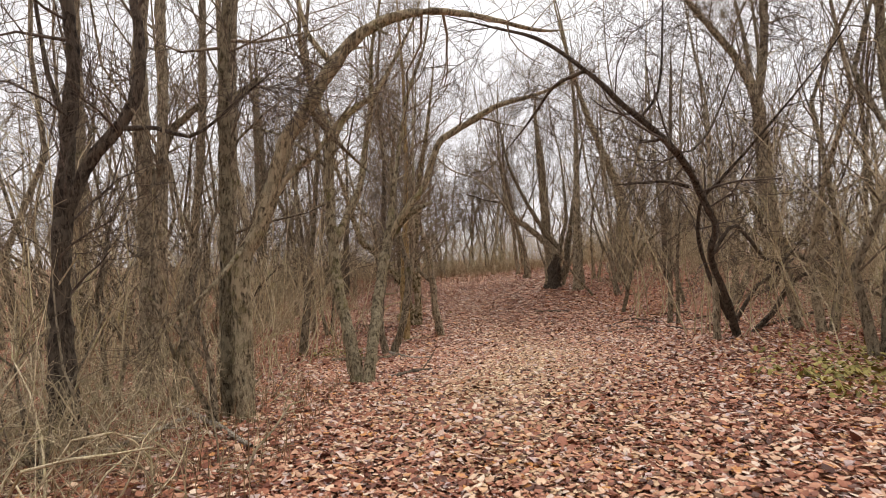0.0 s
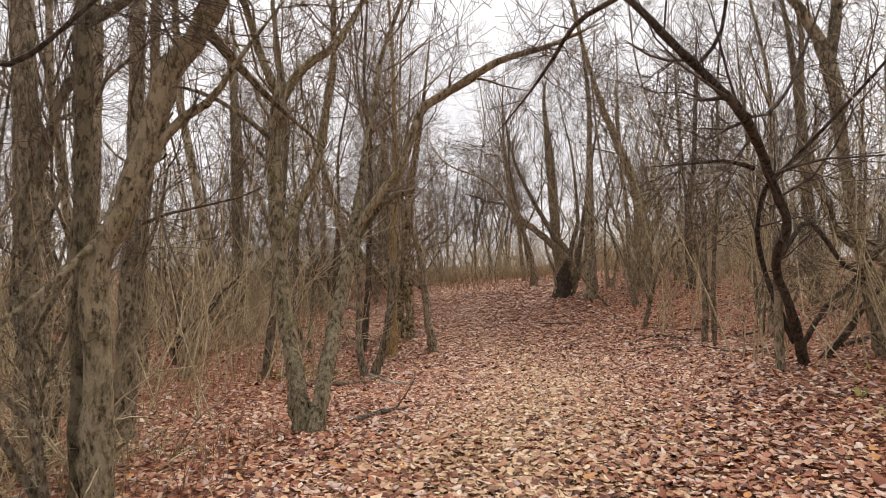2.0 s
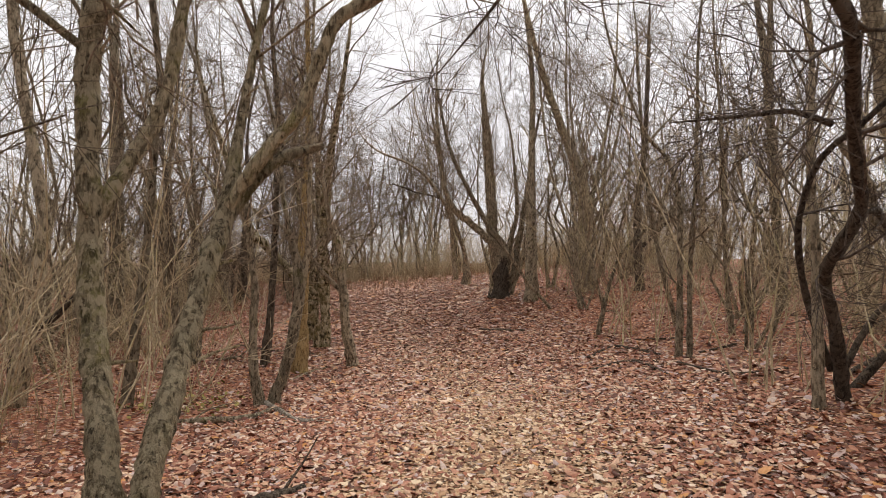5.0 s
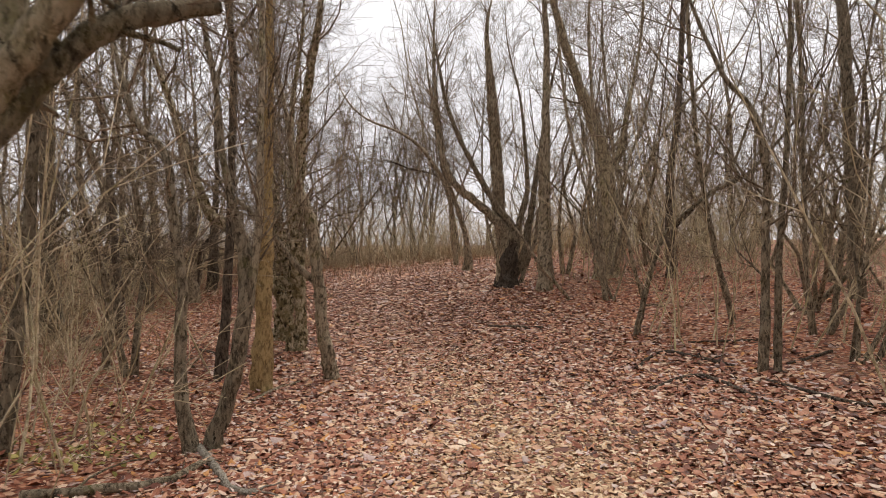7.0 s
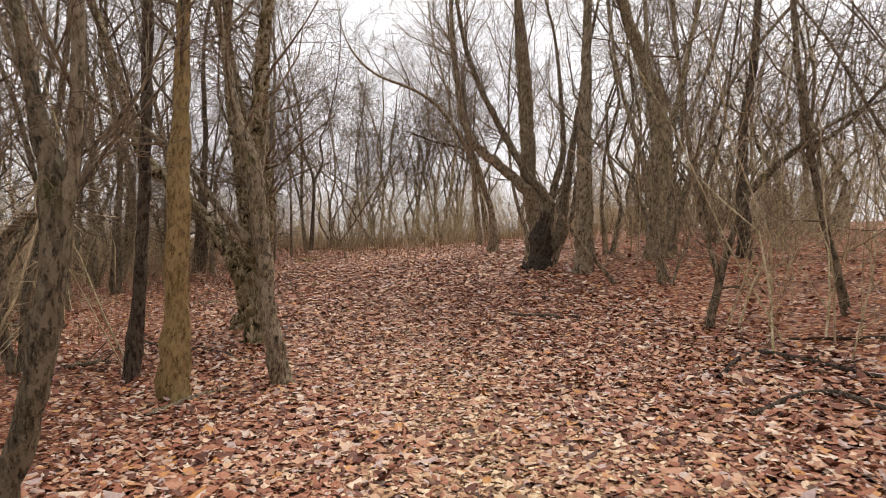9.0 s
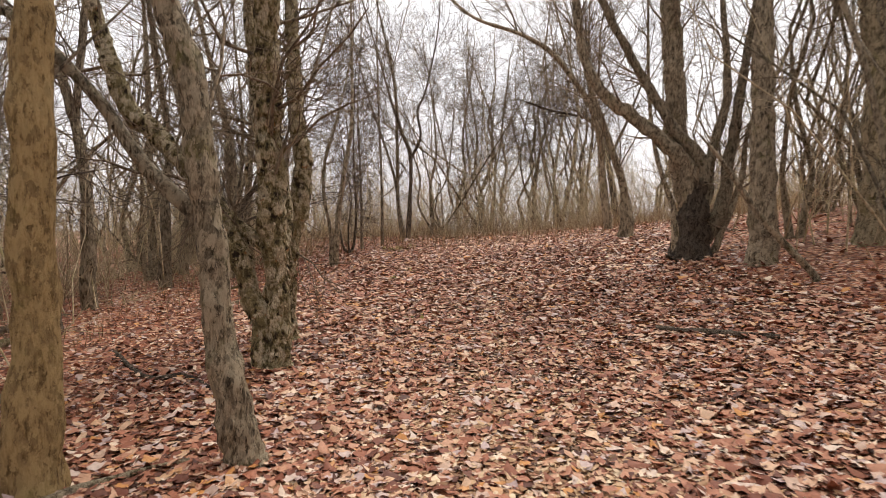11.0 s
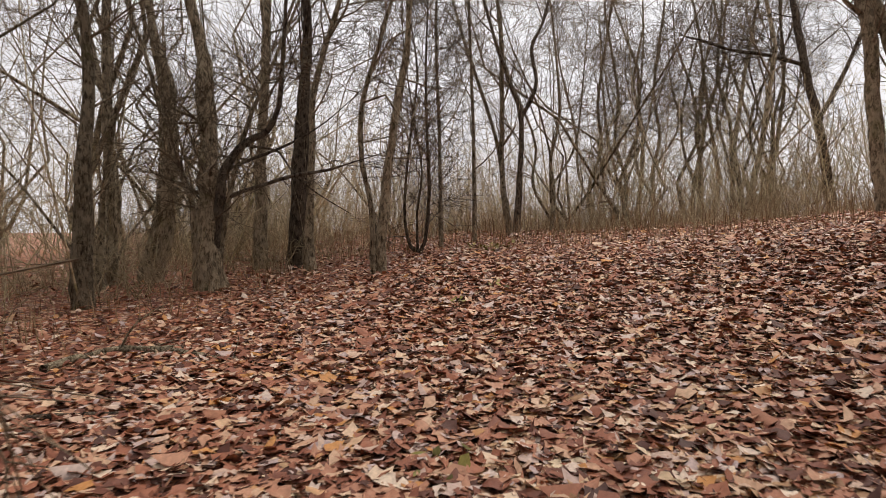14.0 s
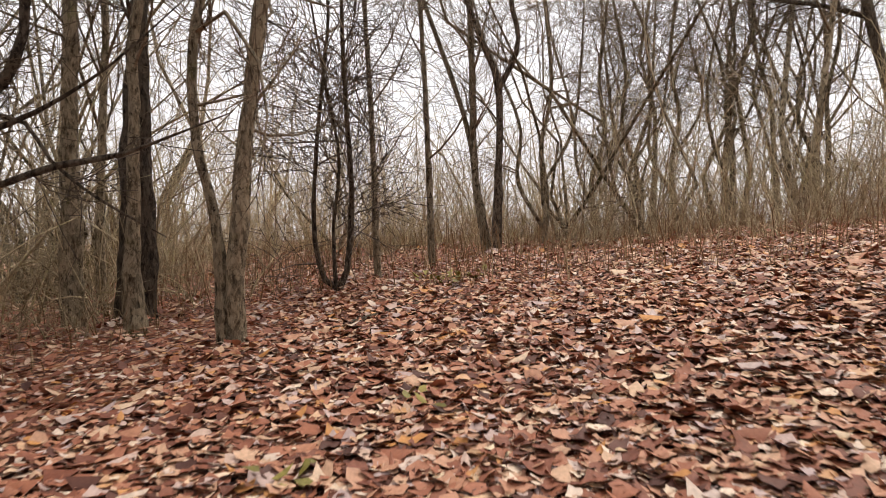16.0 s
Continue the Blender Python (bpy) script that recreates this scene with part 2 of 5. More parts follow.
class Tubes:
    """Many tapering tubes gathered into one mesh."""

    def __init__(self):
        self.sets = []

    def add(self, pts, rad, sides):
        self.sets.append((pts, rad, sides))

    def mesh(self, name, rng, rough=0.0):
        vs, qs, base = [], [], 0
        for pts, rad, sides in self.sets:
            m, n, _ = pts.shape
            tan = unit(np.gradient(pts, axis=1))
            mean = unit(pts[:, -1] - pts[:, 0])
            ref = np.where(np.abs(mean[:, 2:3]) > 0.7, np.array([[1.0, 0.13, 0.0]]), np.array([[0.1, 0.05, 1.0]]))
            u = unit(np.cross(tan, ref[:, None, :]))
            w = np.cross(tan, u)
            a = np.arange(sides) * 2 * np.pi / sides
            r = rad[:, :, None] * (1 + rough * rng.uniform(-1, 1, (m, n, sides)))
            ring = pts[:, :, None, :] + r[..., None] * (np.cos(a)[:, None] * u[:, :, None, :] + np.sin(a)[:, None] * w[:, :, None, :])
            vs.append(ring.reshape(-1, 3))
            idx = base + np.arange(m * n * sides).reshape(m, n, sides)
            nxt = np.roll(idx, -1, axis=2)
            qs.append(np.stack([idx[:, :-1], nxt[:, :-1], nxt[:, 1:], idx[:, 1:]], -1).reshape(-1, 4))
            base += m * n * sides
        return mesh_from(name, np.concatenate(vs), np.concatenate(qs))


def resample(ctrl, n):
    """A smooth run of n points through rows of x, y, z, radius."""
    c = np.asarray(ctrl, float)
    c = np.concatenate([[2 * c[0] - c[1]], c, [2 * c[-1] - c[-2]]])
    seg = np.linalg.norm(np.diff(c[1:-1, :3], axis=0), axis=1)
    at = np.concatenate([[0], np.cumsum(seg)])
    s = np.linspace(0, at[-1], n)
    k = np.clip(np.searchsorted(at, s, "right") - 1, 0, len(seg) - 1)
    t = ((s - at[k]) / np.maximum(seg[k], 1e-9))[:, None]
    p0, p1, p2, p3 = c[k], c[k + 1], c[k + 2], c[k + 3]
    out = 0.5 * (2 * p1 + (p2 - p0) * t + (2 * p0 - 5 * p1 + 4 * p2 - p3) * t ** 2 + (3 * p1 - p0 - 3 * p2 + p3) * t ** 3)
    out[:, 3] = np.maximum(p1[:, 3] * (1 - t[:, 0]) + p2[:, 3] * t[:, 0], 0.002)
    return out[:, :3], out[:, 3]


def sprout(rng, pts, rad, k, s0, spread, length, n, wander, rise, r_part=0.55, r_cap=0.05, keep=1.0, s1=1.0, low=1.0):
    """k side branches on each parent: from s0 of its length on, at the given spread (degrees), bending as they go."""
    m, pn, _ = pts.shape
    if m == 0 or k == 0:
        return np.zeros((0, n, 3)), np.zeros((0, n))
    s = s0 + (s1 - s0) * rng.random((m, k))
    f = s * (pn - 1)
    i = np.minimum(f.astype(int), pn - 2)
    t = (f - i)[..., None]
    rows = np.arange(m)[:, None]
    start = pts[rows, i] * (1 - t) + pts[rows, i + 1] * t
    along = unit(pts[rows, i + 1] - pts[rows, i])
    r0 = rad[rows, i] * (1 - t[..., 0]) + rad[rows, i + 1] * t[..., 0]
    side = unit(np.cross(along, rng.normal(size=(m, k, 3))))
    ang = np.radians(spread * rng.uniform(0.6, 1.35, (m, k)))[..., None]
    d = np.cos(ang) * along + np.sin(ang) * side
    span = length * rng.uniform(0.45, 1.25, (m, k)) * (1.15 - 0.55 * s) * np.minimum(1.0, low + (1 - low) * s / 0.55)
    r = np.minimum(r0 * r_part, r_cap) * rng.uniform(0.6, 1.0, (m, k))
    start, d, span, r = start.reshape(-1, 3), d.reshape(-1, 3), span.ravel(), np.maximum(r.ravel(), 0.0028)
    if keep < 1:
        ok = rng.random(len(span)) < keep
        start, d, span, r = start[ok], d[ok], span[ok], r[ok]
    out = [start]
    for _ in range(n - 1):
        d = d + rng.normal(0, wander, d.shape)
        d[:, 2] += rise
        d = unit(d)
        out.append(out[-1] + d * (span / (n - 1))[:, None])
    return np.stack(out, 1), r[:, None] * np.linspace(1, 0.3, n)[None, :]


# ---- trees ----
def grown(tubes, rng, stems, style):
    """Fills tubes with the branches and twigs of the stems."""
    for pts, rad in stems:
        if style["count"][0] == 0:
            continue
        pts, rad = pts[None], rad[None]
        reach = float(np.linalg.norm(pts[0, -1] - pts[0, 0]))
        if reach < 0.9:
            continue
        k1, k2, k3 = style["count"]
        k1 = max(2, round(k1 * min(1.0, reach / 5)))
        b1, r1 = sprout(rng, pts, rad, k1, style["from"], style["spread"], style["length"] * min(reach, 8) / 6, 5, style["wander"], style["rise"],
                        0.5, 0.02 + 0.25 * float(rad.min()), low=0.3)
        tubes.add(b1, np.maximum(r1, 0.0045), 4)
        b2, r2 = sprout(rng, b1, r1, k2, 0.12, 48, style["length"] * 0.55, 4, style["wander"], style["rise"] * 0.7, 0.6, 0.014)
        tubes.add(b2, np.maximum(r2, 0.0036), 3)
        b3, r3 = sprout(rng, b2, r2, k3, 0.1, 48, style["length"] * 0.27, 2, style["wander"], 0.04, 0.6, 0.0055)
        tubes.add(b3, np.maximum(r3, 0.0026), 3)


UPRIGHT = dict(count=(19, 7, 5), spread=46, length=1.9, wander=0.17, rise=0.11)
UPRIGHT["from"] = 0.14
CROOKED = dict(count=(19, 7, 5), spread=60, length=1.7, wander=0.28, rise=0.03)
CROOKED["from"] = 0.16
TALL = dict(count=(15, 6, 5), spread=50, length=1.7, wander=0.17, rise=0.09)
TALL["from"] = 0.2
BARE = dict(count=(3, 4, 3), spread=50, length=0.9, wander=0.22, rise=0.06)
BARE["from"] = 0.35
CLUMP = dict(count=(11, 6, 5), spread=46, length=1.5, wander=0.3, rise=0.10)
CLUMP["from"] = 0.5
PLAIN = dict(count=(0, 0, 0))
DENSE = dict(count=(26, 7, 6), spread=62, length=1.35, wander=0.24, rise=0.02)
DENSE["from"] = 0.10
ARCH = dict(count=(8, 5, 4), spread=52, length=1.6, wander=0.28, rise=0.05)
ARCH["from"] = 0.3
TANGLE = dict(count=(15, 6, 6), spread=62, length=1.4, wander=0.27, rise=0.02)
TANGLE["from"] = 0.2

tree_count = [0]


def lumps(me, pts, rad, coarse=False):
    """Swellings, knots and flutes on a stem; coarse bark has plates and pits as well."""
    co = np.empty(len(me.vertices) * 3, np.float32)
    me.vertices.foreach_get("co", co)
    co = co.reshape(len(pts), -1, 3)
    axis = pts[:, None, :]
    out = co - axis
    for k in range(co.shape[0]):
        r = float(rad[k])
        for s in range(co.shape[1]):
            p = co[k, s]
            f = 0.30 * noise.noise((p[0] * 6, p[1] * 6, p[2] * 4)) + 0.16 * noise.noise((p[0] * 17, p[1] * 17, p[2] * 11))
            if coarse:
                f += 0.12 * noise.noise((p[0] * 42, p[1] * 42, p[2] * 26)) - 0.22 * max(0.0, noise.noise((p[0] * 13, p[1] * 13, p[2] * 8 + 7)) - 0.22)
            out[k, s] *= 1 + f * min(1.0, 0.4 + r * 8)
    me.vertices.foreach_set("co", (axis + out).astype(np.float32).ravel())
    me.update()


def bark_flakes(rng, pts, rad, mat, root):
    """Loose curling scales of bark over a stem, lifted at their lower edge."""
    length = float(np.linalg.norm(np.diff(pts, axis=0), axis=1).sum())
    n = int(300 * min(length, 3.2) * min(1.0, float(rad.max()) / 0.1))
    k = rng.integers(1, max(2, int(len(pts) * min(1.0, 3.2 / length)) - 1), n)
    a = rng.uniform(0, 2 * np.pi, n)
    axis = unit(pts[np.minimum(k + 1, len(pts) - 1)] - pts[k - 1])
    ref = np.where(np.abs(axis[:, 2:3]) > 0.7, np.array([[1.0, 0.13, 0.0]]), np.array([[0.1, 0.05, 1.0]]))
    u = unit(np.cross(axis, ref))
    w = np.cross(axis, u)
    out = np.cos(a)[:, None] * u + np.sin(a)[:, None] * w
    side = np.cross(axis, out)
    wide, tall = rng.uniform(0.006, 0.020, n)[:, None], rng.uniform(0.008, 0.030, n)[:, None]
    lift = rng.uniform(0.004, 0.016, n)[:, None]
    c = pts[k] + out * rad[k][:, None] * rng.uniform(0.97, 1.09, n)[:, None]
    skew = rng.normal(0, 0.35, n)[:, None] * wide
    v = np.stack([c + axis * tall - side * wide * 0.7 - out * 0.004, c + axis * tall * 0.8 + side * wide - out * 0.004,
                  c + side * wide * 0.9 + out * lift * 0.5 + side * skew, c - axis * tall + side * (wide * 0.5 + skew) + out * lift,
                  c - axis * tall * 0.7 - side * (wide * 0.8 - skew) + out * lift, c - side * wide * 1.1 + out * lift * 0.4], 1)
    base = (np.arange(n) * 6)[:, None]
    me = mesh_from("loose_bark", v.reshape(-1, 3), np.concatenate([base + np.array([[0, 1, 2, 5]]), base + np.array([[5, 2, 3, 4]])], 0))
    tagged(part_mesh("loose_bark", me, mat, root), "loose curling bark scales", kind="stuff")


def tree(x, y, stems, label, mat=None, style=None, top=9.0, name="tree", twig=None, fine=True, category="tree", foot=None, rugged=False):
    """A tree at x, y. Each stem is a run of (dx, dy, height, radius) from its foot; the first one is the trunk, the rest are limbs.
    A run that ends in (0,) tapers out in a twig, one that ends in (0, 0) is snapped off, any other grows on to the height top."""
    tree_count[0] += 1
    rng = np.random.default_rng(100 + tree_count[0])
    mat, style = mat or BARK, style or UPRIGHT
    z0 = land_at(x, y)
    root = tagged(new(name), label, category)
    root.matrix_world = pose(x, y, z0)
    runs = []
    for k, stem in enumerate(stems):
        c = [tuple(map(float, p)) for p in stem if len(p) == 4]
        snapped = len(c) < len(stem)
        if c[0][2] < 0.05:
            dx, dy, z, r = c[0]
            c = [(dx, dy, z - 0.2, r * 1.5), (dx, dy, z + 0.02, r * 1.25)] + c[1:]
        if snapped and len(stem[-1]) == 1 and c[-1][3] < 0.045:
            d = unit(np.array(c[-1][:3]) - np.array(c[-2][:3])) + rng.normal(0, 0.12, 3)
            c.append((*(np.array(c[-1][:3]) + 0.6 * d), 0.004))
        if not snapped:
            a, b = np.array(c[-2]), np.array(c[-1])
            d = unit((b - a)[:3])
            rise, r_end = max(top - b[2], 1.8), b[3]
            for taper in (0.66, 0.38, 0.10):
                d = unit(d * 0.8 + np.array([0, 0, 0.4]) + rng.normal(0, 0.12, 3))
                b = np.concatenate([b[:3] + d * rise / 3, [r_end * taper]])
                c.append(tuple(b))
        run_length = sum(math.dist(p[:3], q[:3]) for p, q in zip(c, c[1:]))
        pts, rad = resample(c, int(min(70, max(12, run_length / (0.09 if max(p[3] for p in c) > 0.07 else 0.2)))) if fine else 8)
        thick = rad.max()
        coarse = rugged and thick > 0.05
        if coarse:
            pts, rad = resample(c, int(min(170, max(20, run_length / 0.04))))
        t = Tubes()
        wob = rng.normal(0, 0.05, pts.shape) * rad[:, None]
        t.add((pts + wob)[None], rad[None], 44 if coarse else (20 if thick > 0.06 else 9) if fine else 6)
        me = t.mesh("trunk", rng, 0.03)
        if fine:
            lumps(me, pts, rad, coarse)
        part_mesh("trunk" if k == 0 or c[0][2] < 0.0 else "limb", me, foot if foot and k == 0 else mat, root)
        if coarse and mat == BARK_FLAKY:
            bark_flakes(rng, pts, rad, mat, root)
        runs.append((pts, rad))
    if mat in (BARK_MOSS, BARK_FLAKY) and fine:
        for pts, rad in runs[:2]:
            stubs, r = sprout(rng, pts[None], rad[None], 8, 0.06, 65, 0.32, 4, 0.25, 0.05, 0.4, 0.022, s1=0.7)
            for q in range(len(stubs)):
                t = Tubes()
                t.add(stubs[q:q + 1], np.maximum(r[q:q + 1], 0.008), 6)
                part_mesh("stub", t.mesh("stub", rng, 0.1), mat, root)
    t = Tubes()
    grown(t, rng, runs, style)
    if t.sets:
        part_mesh("crown", t.mesh("crown", rng), twig or (TWIG_DARK if mat == BARK_DARK else TWIG), root, "bare branches and fine twigs")
    return root


# ---- ground ----
def ground():
    def axis(lo, hi, step, far):
        inner = np.arange(lo, hi + 1e-6, step)
        out, d, a = [], step, hi
        while a < far:
            d *= 1.25
            a += d
            out.append(a)
        low, d, a = [], step, lo
        while a > -far:
            d *= 1.25
            a -= d
            low.append(a)
        return np.concatenate([low[::-1], inner, out])
    xs, ys = axis(-9, 12, 0.17, 600), axis(-5, 37, 0.17, 600)
    gx, gy = np.meshgrid(xs, ys, indexing="ij")
    z = land(gx.ravel(), gy.ravel())
    near = np.exp(-(np.maximum(np.abs(gx.ravel()) - 12, 0) / 10) ** 2)
    bump = np.array([noise.noise((px * 1.7, py * 1.7, 0)) * 0.035 + noise.noise((px * 0.6, py * 0.6, 5)) * 0.04
                     for px, py in zip(gx.ravel(), gy.ravel())])
    off = np.abs(gx.ravel() - 1.0)
    z = z + bump * near * np.clip((off + 1.5) / 4, 0.4, 1)
    nx, ny = gx.shape
    idx = np.arange(nx * ny).reshape(nx, ny)
    q = np.stack([idx[:-1, :-1], idx[1:, :-1], idx[1:, 1:], idx[:-1, 1:]], -1).reshape(-1, 4)
    me = mesh_from("ground", np.stack([gx.ravel(), gy.ravel(), z], -1), q)
    me.materials.append(GROUND)
    return tagged(new("ground", me), "woodland floor of brown soil under fallen leaves", "ground", kind="structure")


ground()


def scatter_leaves(name, rng, px, py, size, mat, lift, tilt, label, category, lobes=8):
    """Curled leaves lying loosely on the ground; each is two halves folded along the midrib."""
    n = len(px)
    half = lobes // 2 - 1
    up = np.linspace(0, np.pi, half + 2)[1:-1]
    ang = np.concatenate([[0], up, [np.pi], -up[::-1]])
    prof = 0.5 + 0.14 * np.cos(ang) ** 4
    if lobes == 11:
        ang = np.concatenate([[0], np.linspace(0, 2 * np.pi, 11)[:-1]])
        prof = np.array([0.0, 0.64, 0.43, 0.60, 0.42, 0.50, 0.36, 0.50, 0.42, 0.60, 0.43])
    rr = prof[None, :] * rng.uniform(0.8, 1.14, (n, lobes))
    s = size * rng.uniform(0.55, 1.45, n)
    lx = rr * np.cos(ang) * s[:, None]
    ly = rr * np.sin(ang) * s[:, None] * rng.uniform(0.55, 1.05, (n, 1))
    curl = rng.normal(0.10, 0.2, (n, 1))
    fold = rng.normal(0.08, 0.16, (n, 1))
    v = np.zeros((n, lobes, 3))
    v[..., 0], v[..., 1] = lx, ly
    v[..., 2] = curl * (lx ** 2) / s[:, None] * 2 + fold * np.abs(ly) + rng.normal(0, 0.035, (n, lobes)) * s[:, None]
    yaw = rng.uniform(0, 2 * np.pi, n)
    ta, tb = rng.normal(0, tilt, n), rng.normal(0, tilt, n)
    x1, y1 = v[..., 0].copy(), v[..., 1].copy()
    v[..., 2] += x1 * np.sin(ta)[:, None] + y1 * np.sin(tb)[:, None]
    v[..., 0] = x1 * np.cos(yaw)[:, None] - y1 * np.sin(yaw)[:, None]
    v[..., 1] = x1 * np.sin(yaw)[:, None] + y1 * np.cos(yaw)[:, None]
    low = np.minimum(v[..., 2].min(1), 0)
    v[..., 0] += px[:, None]
    v[..., 1] += py[:, None]
    v[..., 2] += (land(px, py) - low * 0.6 + lift * rng.random(n) + 0.012)[:, None]
    base = (np.arange(n) * lobes)[:, None]
    if lobes == 11:
        q, tri = [], [[0, k, k + 1] for k in range(1, 10)] + [[0, 10, 1]]
    elif lobes == 8:
        q = [[0, 1, 3, 4], [0, 4, 5, 7]]
        tri = [[1, 2, 3], [5, 6, 7]]
    else:
        q = [[0, 1, 2, 3], [0, 3, 4, 5]]
        tri = []
    quads = np.concatenate([base + np.array([k]) for k in q], 0) if q else None
    tris = np.concatenate([base + np.array([k]) for k in tri], 0) if tri else None
    me = mesh_from(name, v.reshape(-1, 3), quads, tris, smooth=True)
    me.materials.append(mat)
    return tagged(new(name, me), label, category, kind="stuff")


def walk_x(y):
    return np.interp(y, [-3, 3, 6.5, 8.8, 13, 17.5, 23, 33], [-0.25, 0.1, 0.0, 0.6, 1.5, 1.2, 0.4, 0.8])


def leaf_litter():
    rng = np.random.default_rng(7)
    n = 190000
    py = np.concatenate([rng.uniform(-1.5, 31, n), rng.uniform(18, 31, n // 6), rng.uniform(-1, 12, n // 4), rng.uniform(5, 22, n // 6)])
    wide = np.concatenate([np.full(len(py) - n // 6, 1.9), np.full(n // 6, 0.8)])
    px = walk_x(py) + rng.normal(0, 1, len(py)) * wide + np.where(wide < 1, 0.35, 0.0)
    brush = (px < -1.6 + 0.04 * py) & (py < 8)
    ok = ~brush | (rng.random(len(py)) < 0.35)
    worn = ok & (np.abs(px - walk_x(py) - 0.35) < 0.95 + 0.55 * rng.normal(size=len(py))) & (py < 21 + 6 * rng.normal(size=len(py))) & (py > 4.5 + 1.6 * rng.normal(size=len(py)))
    ok = ok & ~worn
    scatter_leaves("trodden_leaves", rng, px[worn], py[worn], 0.043, TRODDEN, 0.03, 0.16, "pale flattened leaves along the trodden middle of the path", "fallen leaves", 6)
    near = ok & (py > 14.5) & (py < 27.5) & (np.abs(px - walk_x(py)) < 2.3)
    ok = ok & ~near
    scatter_leaves("lobed_leaves", rng, px[near], py[near], 0.074, LEAF, 0.035, 0.14, "lobed red-brown and tan leaves lying on the path", "fallen leaves", 11)
    scatter_leaves("leaf_litter", rng, px[ok], py[ok], 0.044, LEAF, 0.035, 0.2, "curled brown and tan fallen leaves covering the path", "fallen leaves", 8)
    n = 34000
    py = rng.uniform(12.5, 29, n)
    px = walk_x(py) + rng.uniform(-2.8, 4.2, n)
    scatter_leaves("matted_leaves", rng, px, py, 0.085, LEAF, 0.008, 0.06, "flat matted brown leaves under the loose ones", "fallen leaves", 6)
    n = 70000
    py, px = rng.uniform(-3.5, 40, n), rng.uniform(-9.5, 13, n)
    d = np.abs(px - walk_x(py))
    keep = np.clip(1.3 - d / 9, 0.15, 1) * np.where((px < -1.6 + 0.04 * py) & (py < 8), 0.4, 1)
    ok = rng.random(n) < keep
    scatter_leaves("scattered_leaves", rng, px[ok], py[ok], 0.062, LEAF, 0.03, 0.32, "brown fallen leaves scattered between the trees", "fallen leaves", 6)


leaf_litter()


# ---- trees along the path ----
tree(-3.89, 6.00, [
    [(0.00, 0.00, 0.00, 0.119), (-0.05, 0.00, 1.10, 0.100), (-0.04, 0.00, 1.79, 0.092), (0.00, 0.00, 2.30, 0.088), (0.03, 0.00, 2.95, 0.075), (0.08, 0.00, 3.89, 0.063)],
    [(0.02, 0.00, 2.25, 0.070), (0.17, 0.00, 2.63, 0.060), (0.36, 0.00, 2.90, 0.055), (0.54, 0.00, 3.08, 0.060), (0.69, 0.00, 3.41, 0.055), (0.74, 0.00, 3.88, 0.048)],
    [(0.54, 0.00, 3.06, 0.029), (0.88, 0.00, 3.06, 0.024), (1.25, 0.00, 2.98, 0.018), (1.72, 0.00, 3.35, 0.012), (0,)],
    [(0.04, 0.00, 3.05, 0.031), (-0.08, 0.00, 3.38, 0.026), (-0.18, 0.00, 3.71, 0.022)],
], "crooked tree forking low into dark limbs", BARK_DARK, CROOKED, top=8.0)
tree(-9.39, 16.63, [
    [(0.00, 0.00, 0.00, 0.166), (-0.05, 0.00, 3.22, 0.146), (-0.13, 0.00, 6.17, 0.146), (-0.23, 0.00, 9.13, 0.136)],
], "straight grey-brown trunk among brush", BARK, TALL, top=11.0)
tree(-5.86, 12.80, [
    [(0.00, 0.00, 0.00, 0.128), (0.07, -0.00, 2.89, 0.113), (0.11, -0.00, 5.18, 0.106), (0.08, -0.00, 7.48, 0.098)],
], "straight slender trunk among thin stems", BARK, TALL, top=11.0)
tree(-5.93, 14.92, [
    [(0.00, 0.00, 0.00, 0.105), (-0.02, 0.00, 2.37, 0.097), (0.20, -0.00, 5.02, 0.097), (0.26, -0.00, 8.36, 0.079)],
], "slender crooked trunk with upright twigs", BARK, UPRIGHT, top=10.0)
tree(-2.28, 6.25, [
    [(0.04, 0.00, 0.00, 0.095), (0.03, 0.00, 0.80, 0.088), (0.03, 0.00, 1.61, 0.087), (0.21, 0.00, 1.95, 0.085), (0.46, 0.00, 2.76, 0.082), (0.65, 0.00, 3.08, 0.080), (0.93, 0.00, 3.53, 0.073), (1.20, 0.00, 3.87, 0.062), (1.57, 0.00, 4.07, 0.052), (2.00, 0.00, 4.14, 0.038), (2.55, 0.40, 4.22, 0.029), (3.18, 0.80, 4.22, 0.020), (0,)],
    [(0.23, 0.00, 2.01, 0.040), (0.50, 0.00, 2.48, 0.033), (0.77, 0.00, 2.68, 0.026), (0.93, 0.00, 2.92, 0.018), (0,)],
    [(0.72, 0.00, 3.16, 0.036), (0.84, 0.50, 3.00, 0.030), (1.02, 0.80, 2.82, 0.021), (0,)],
    [(0.07, 0.00, 1.80, 0.029), (-0.08, -0.30, 1.49, 0.021), (-0.26, -0.60, 1.22, 0.015), (0,)],
    [(-0.20, 0.25, 0.00, 0.075), (-0.22, 0.28, 2.00, 0.064), (-0.24, 0.30, 3.40, 0.060), (-0.20, 0.34, 4.60, 0.050)],
    [(-0.24, 0.30, 3.30, 0.042), (0.00, 0.34, 3.46, 0.038), (0.14, 0.36, 3.58, 0.046), (0, 0)],
    [(0.99, 0.00, 3.58, 0.034), (0.72, 0.00, 3.91, 0.027), (0.62, 0.00, 4.28, 0.021)],
], "mossy trunk leaning and arching over the path", BARK_MOSS, ARCH, top=5.2)
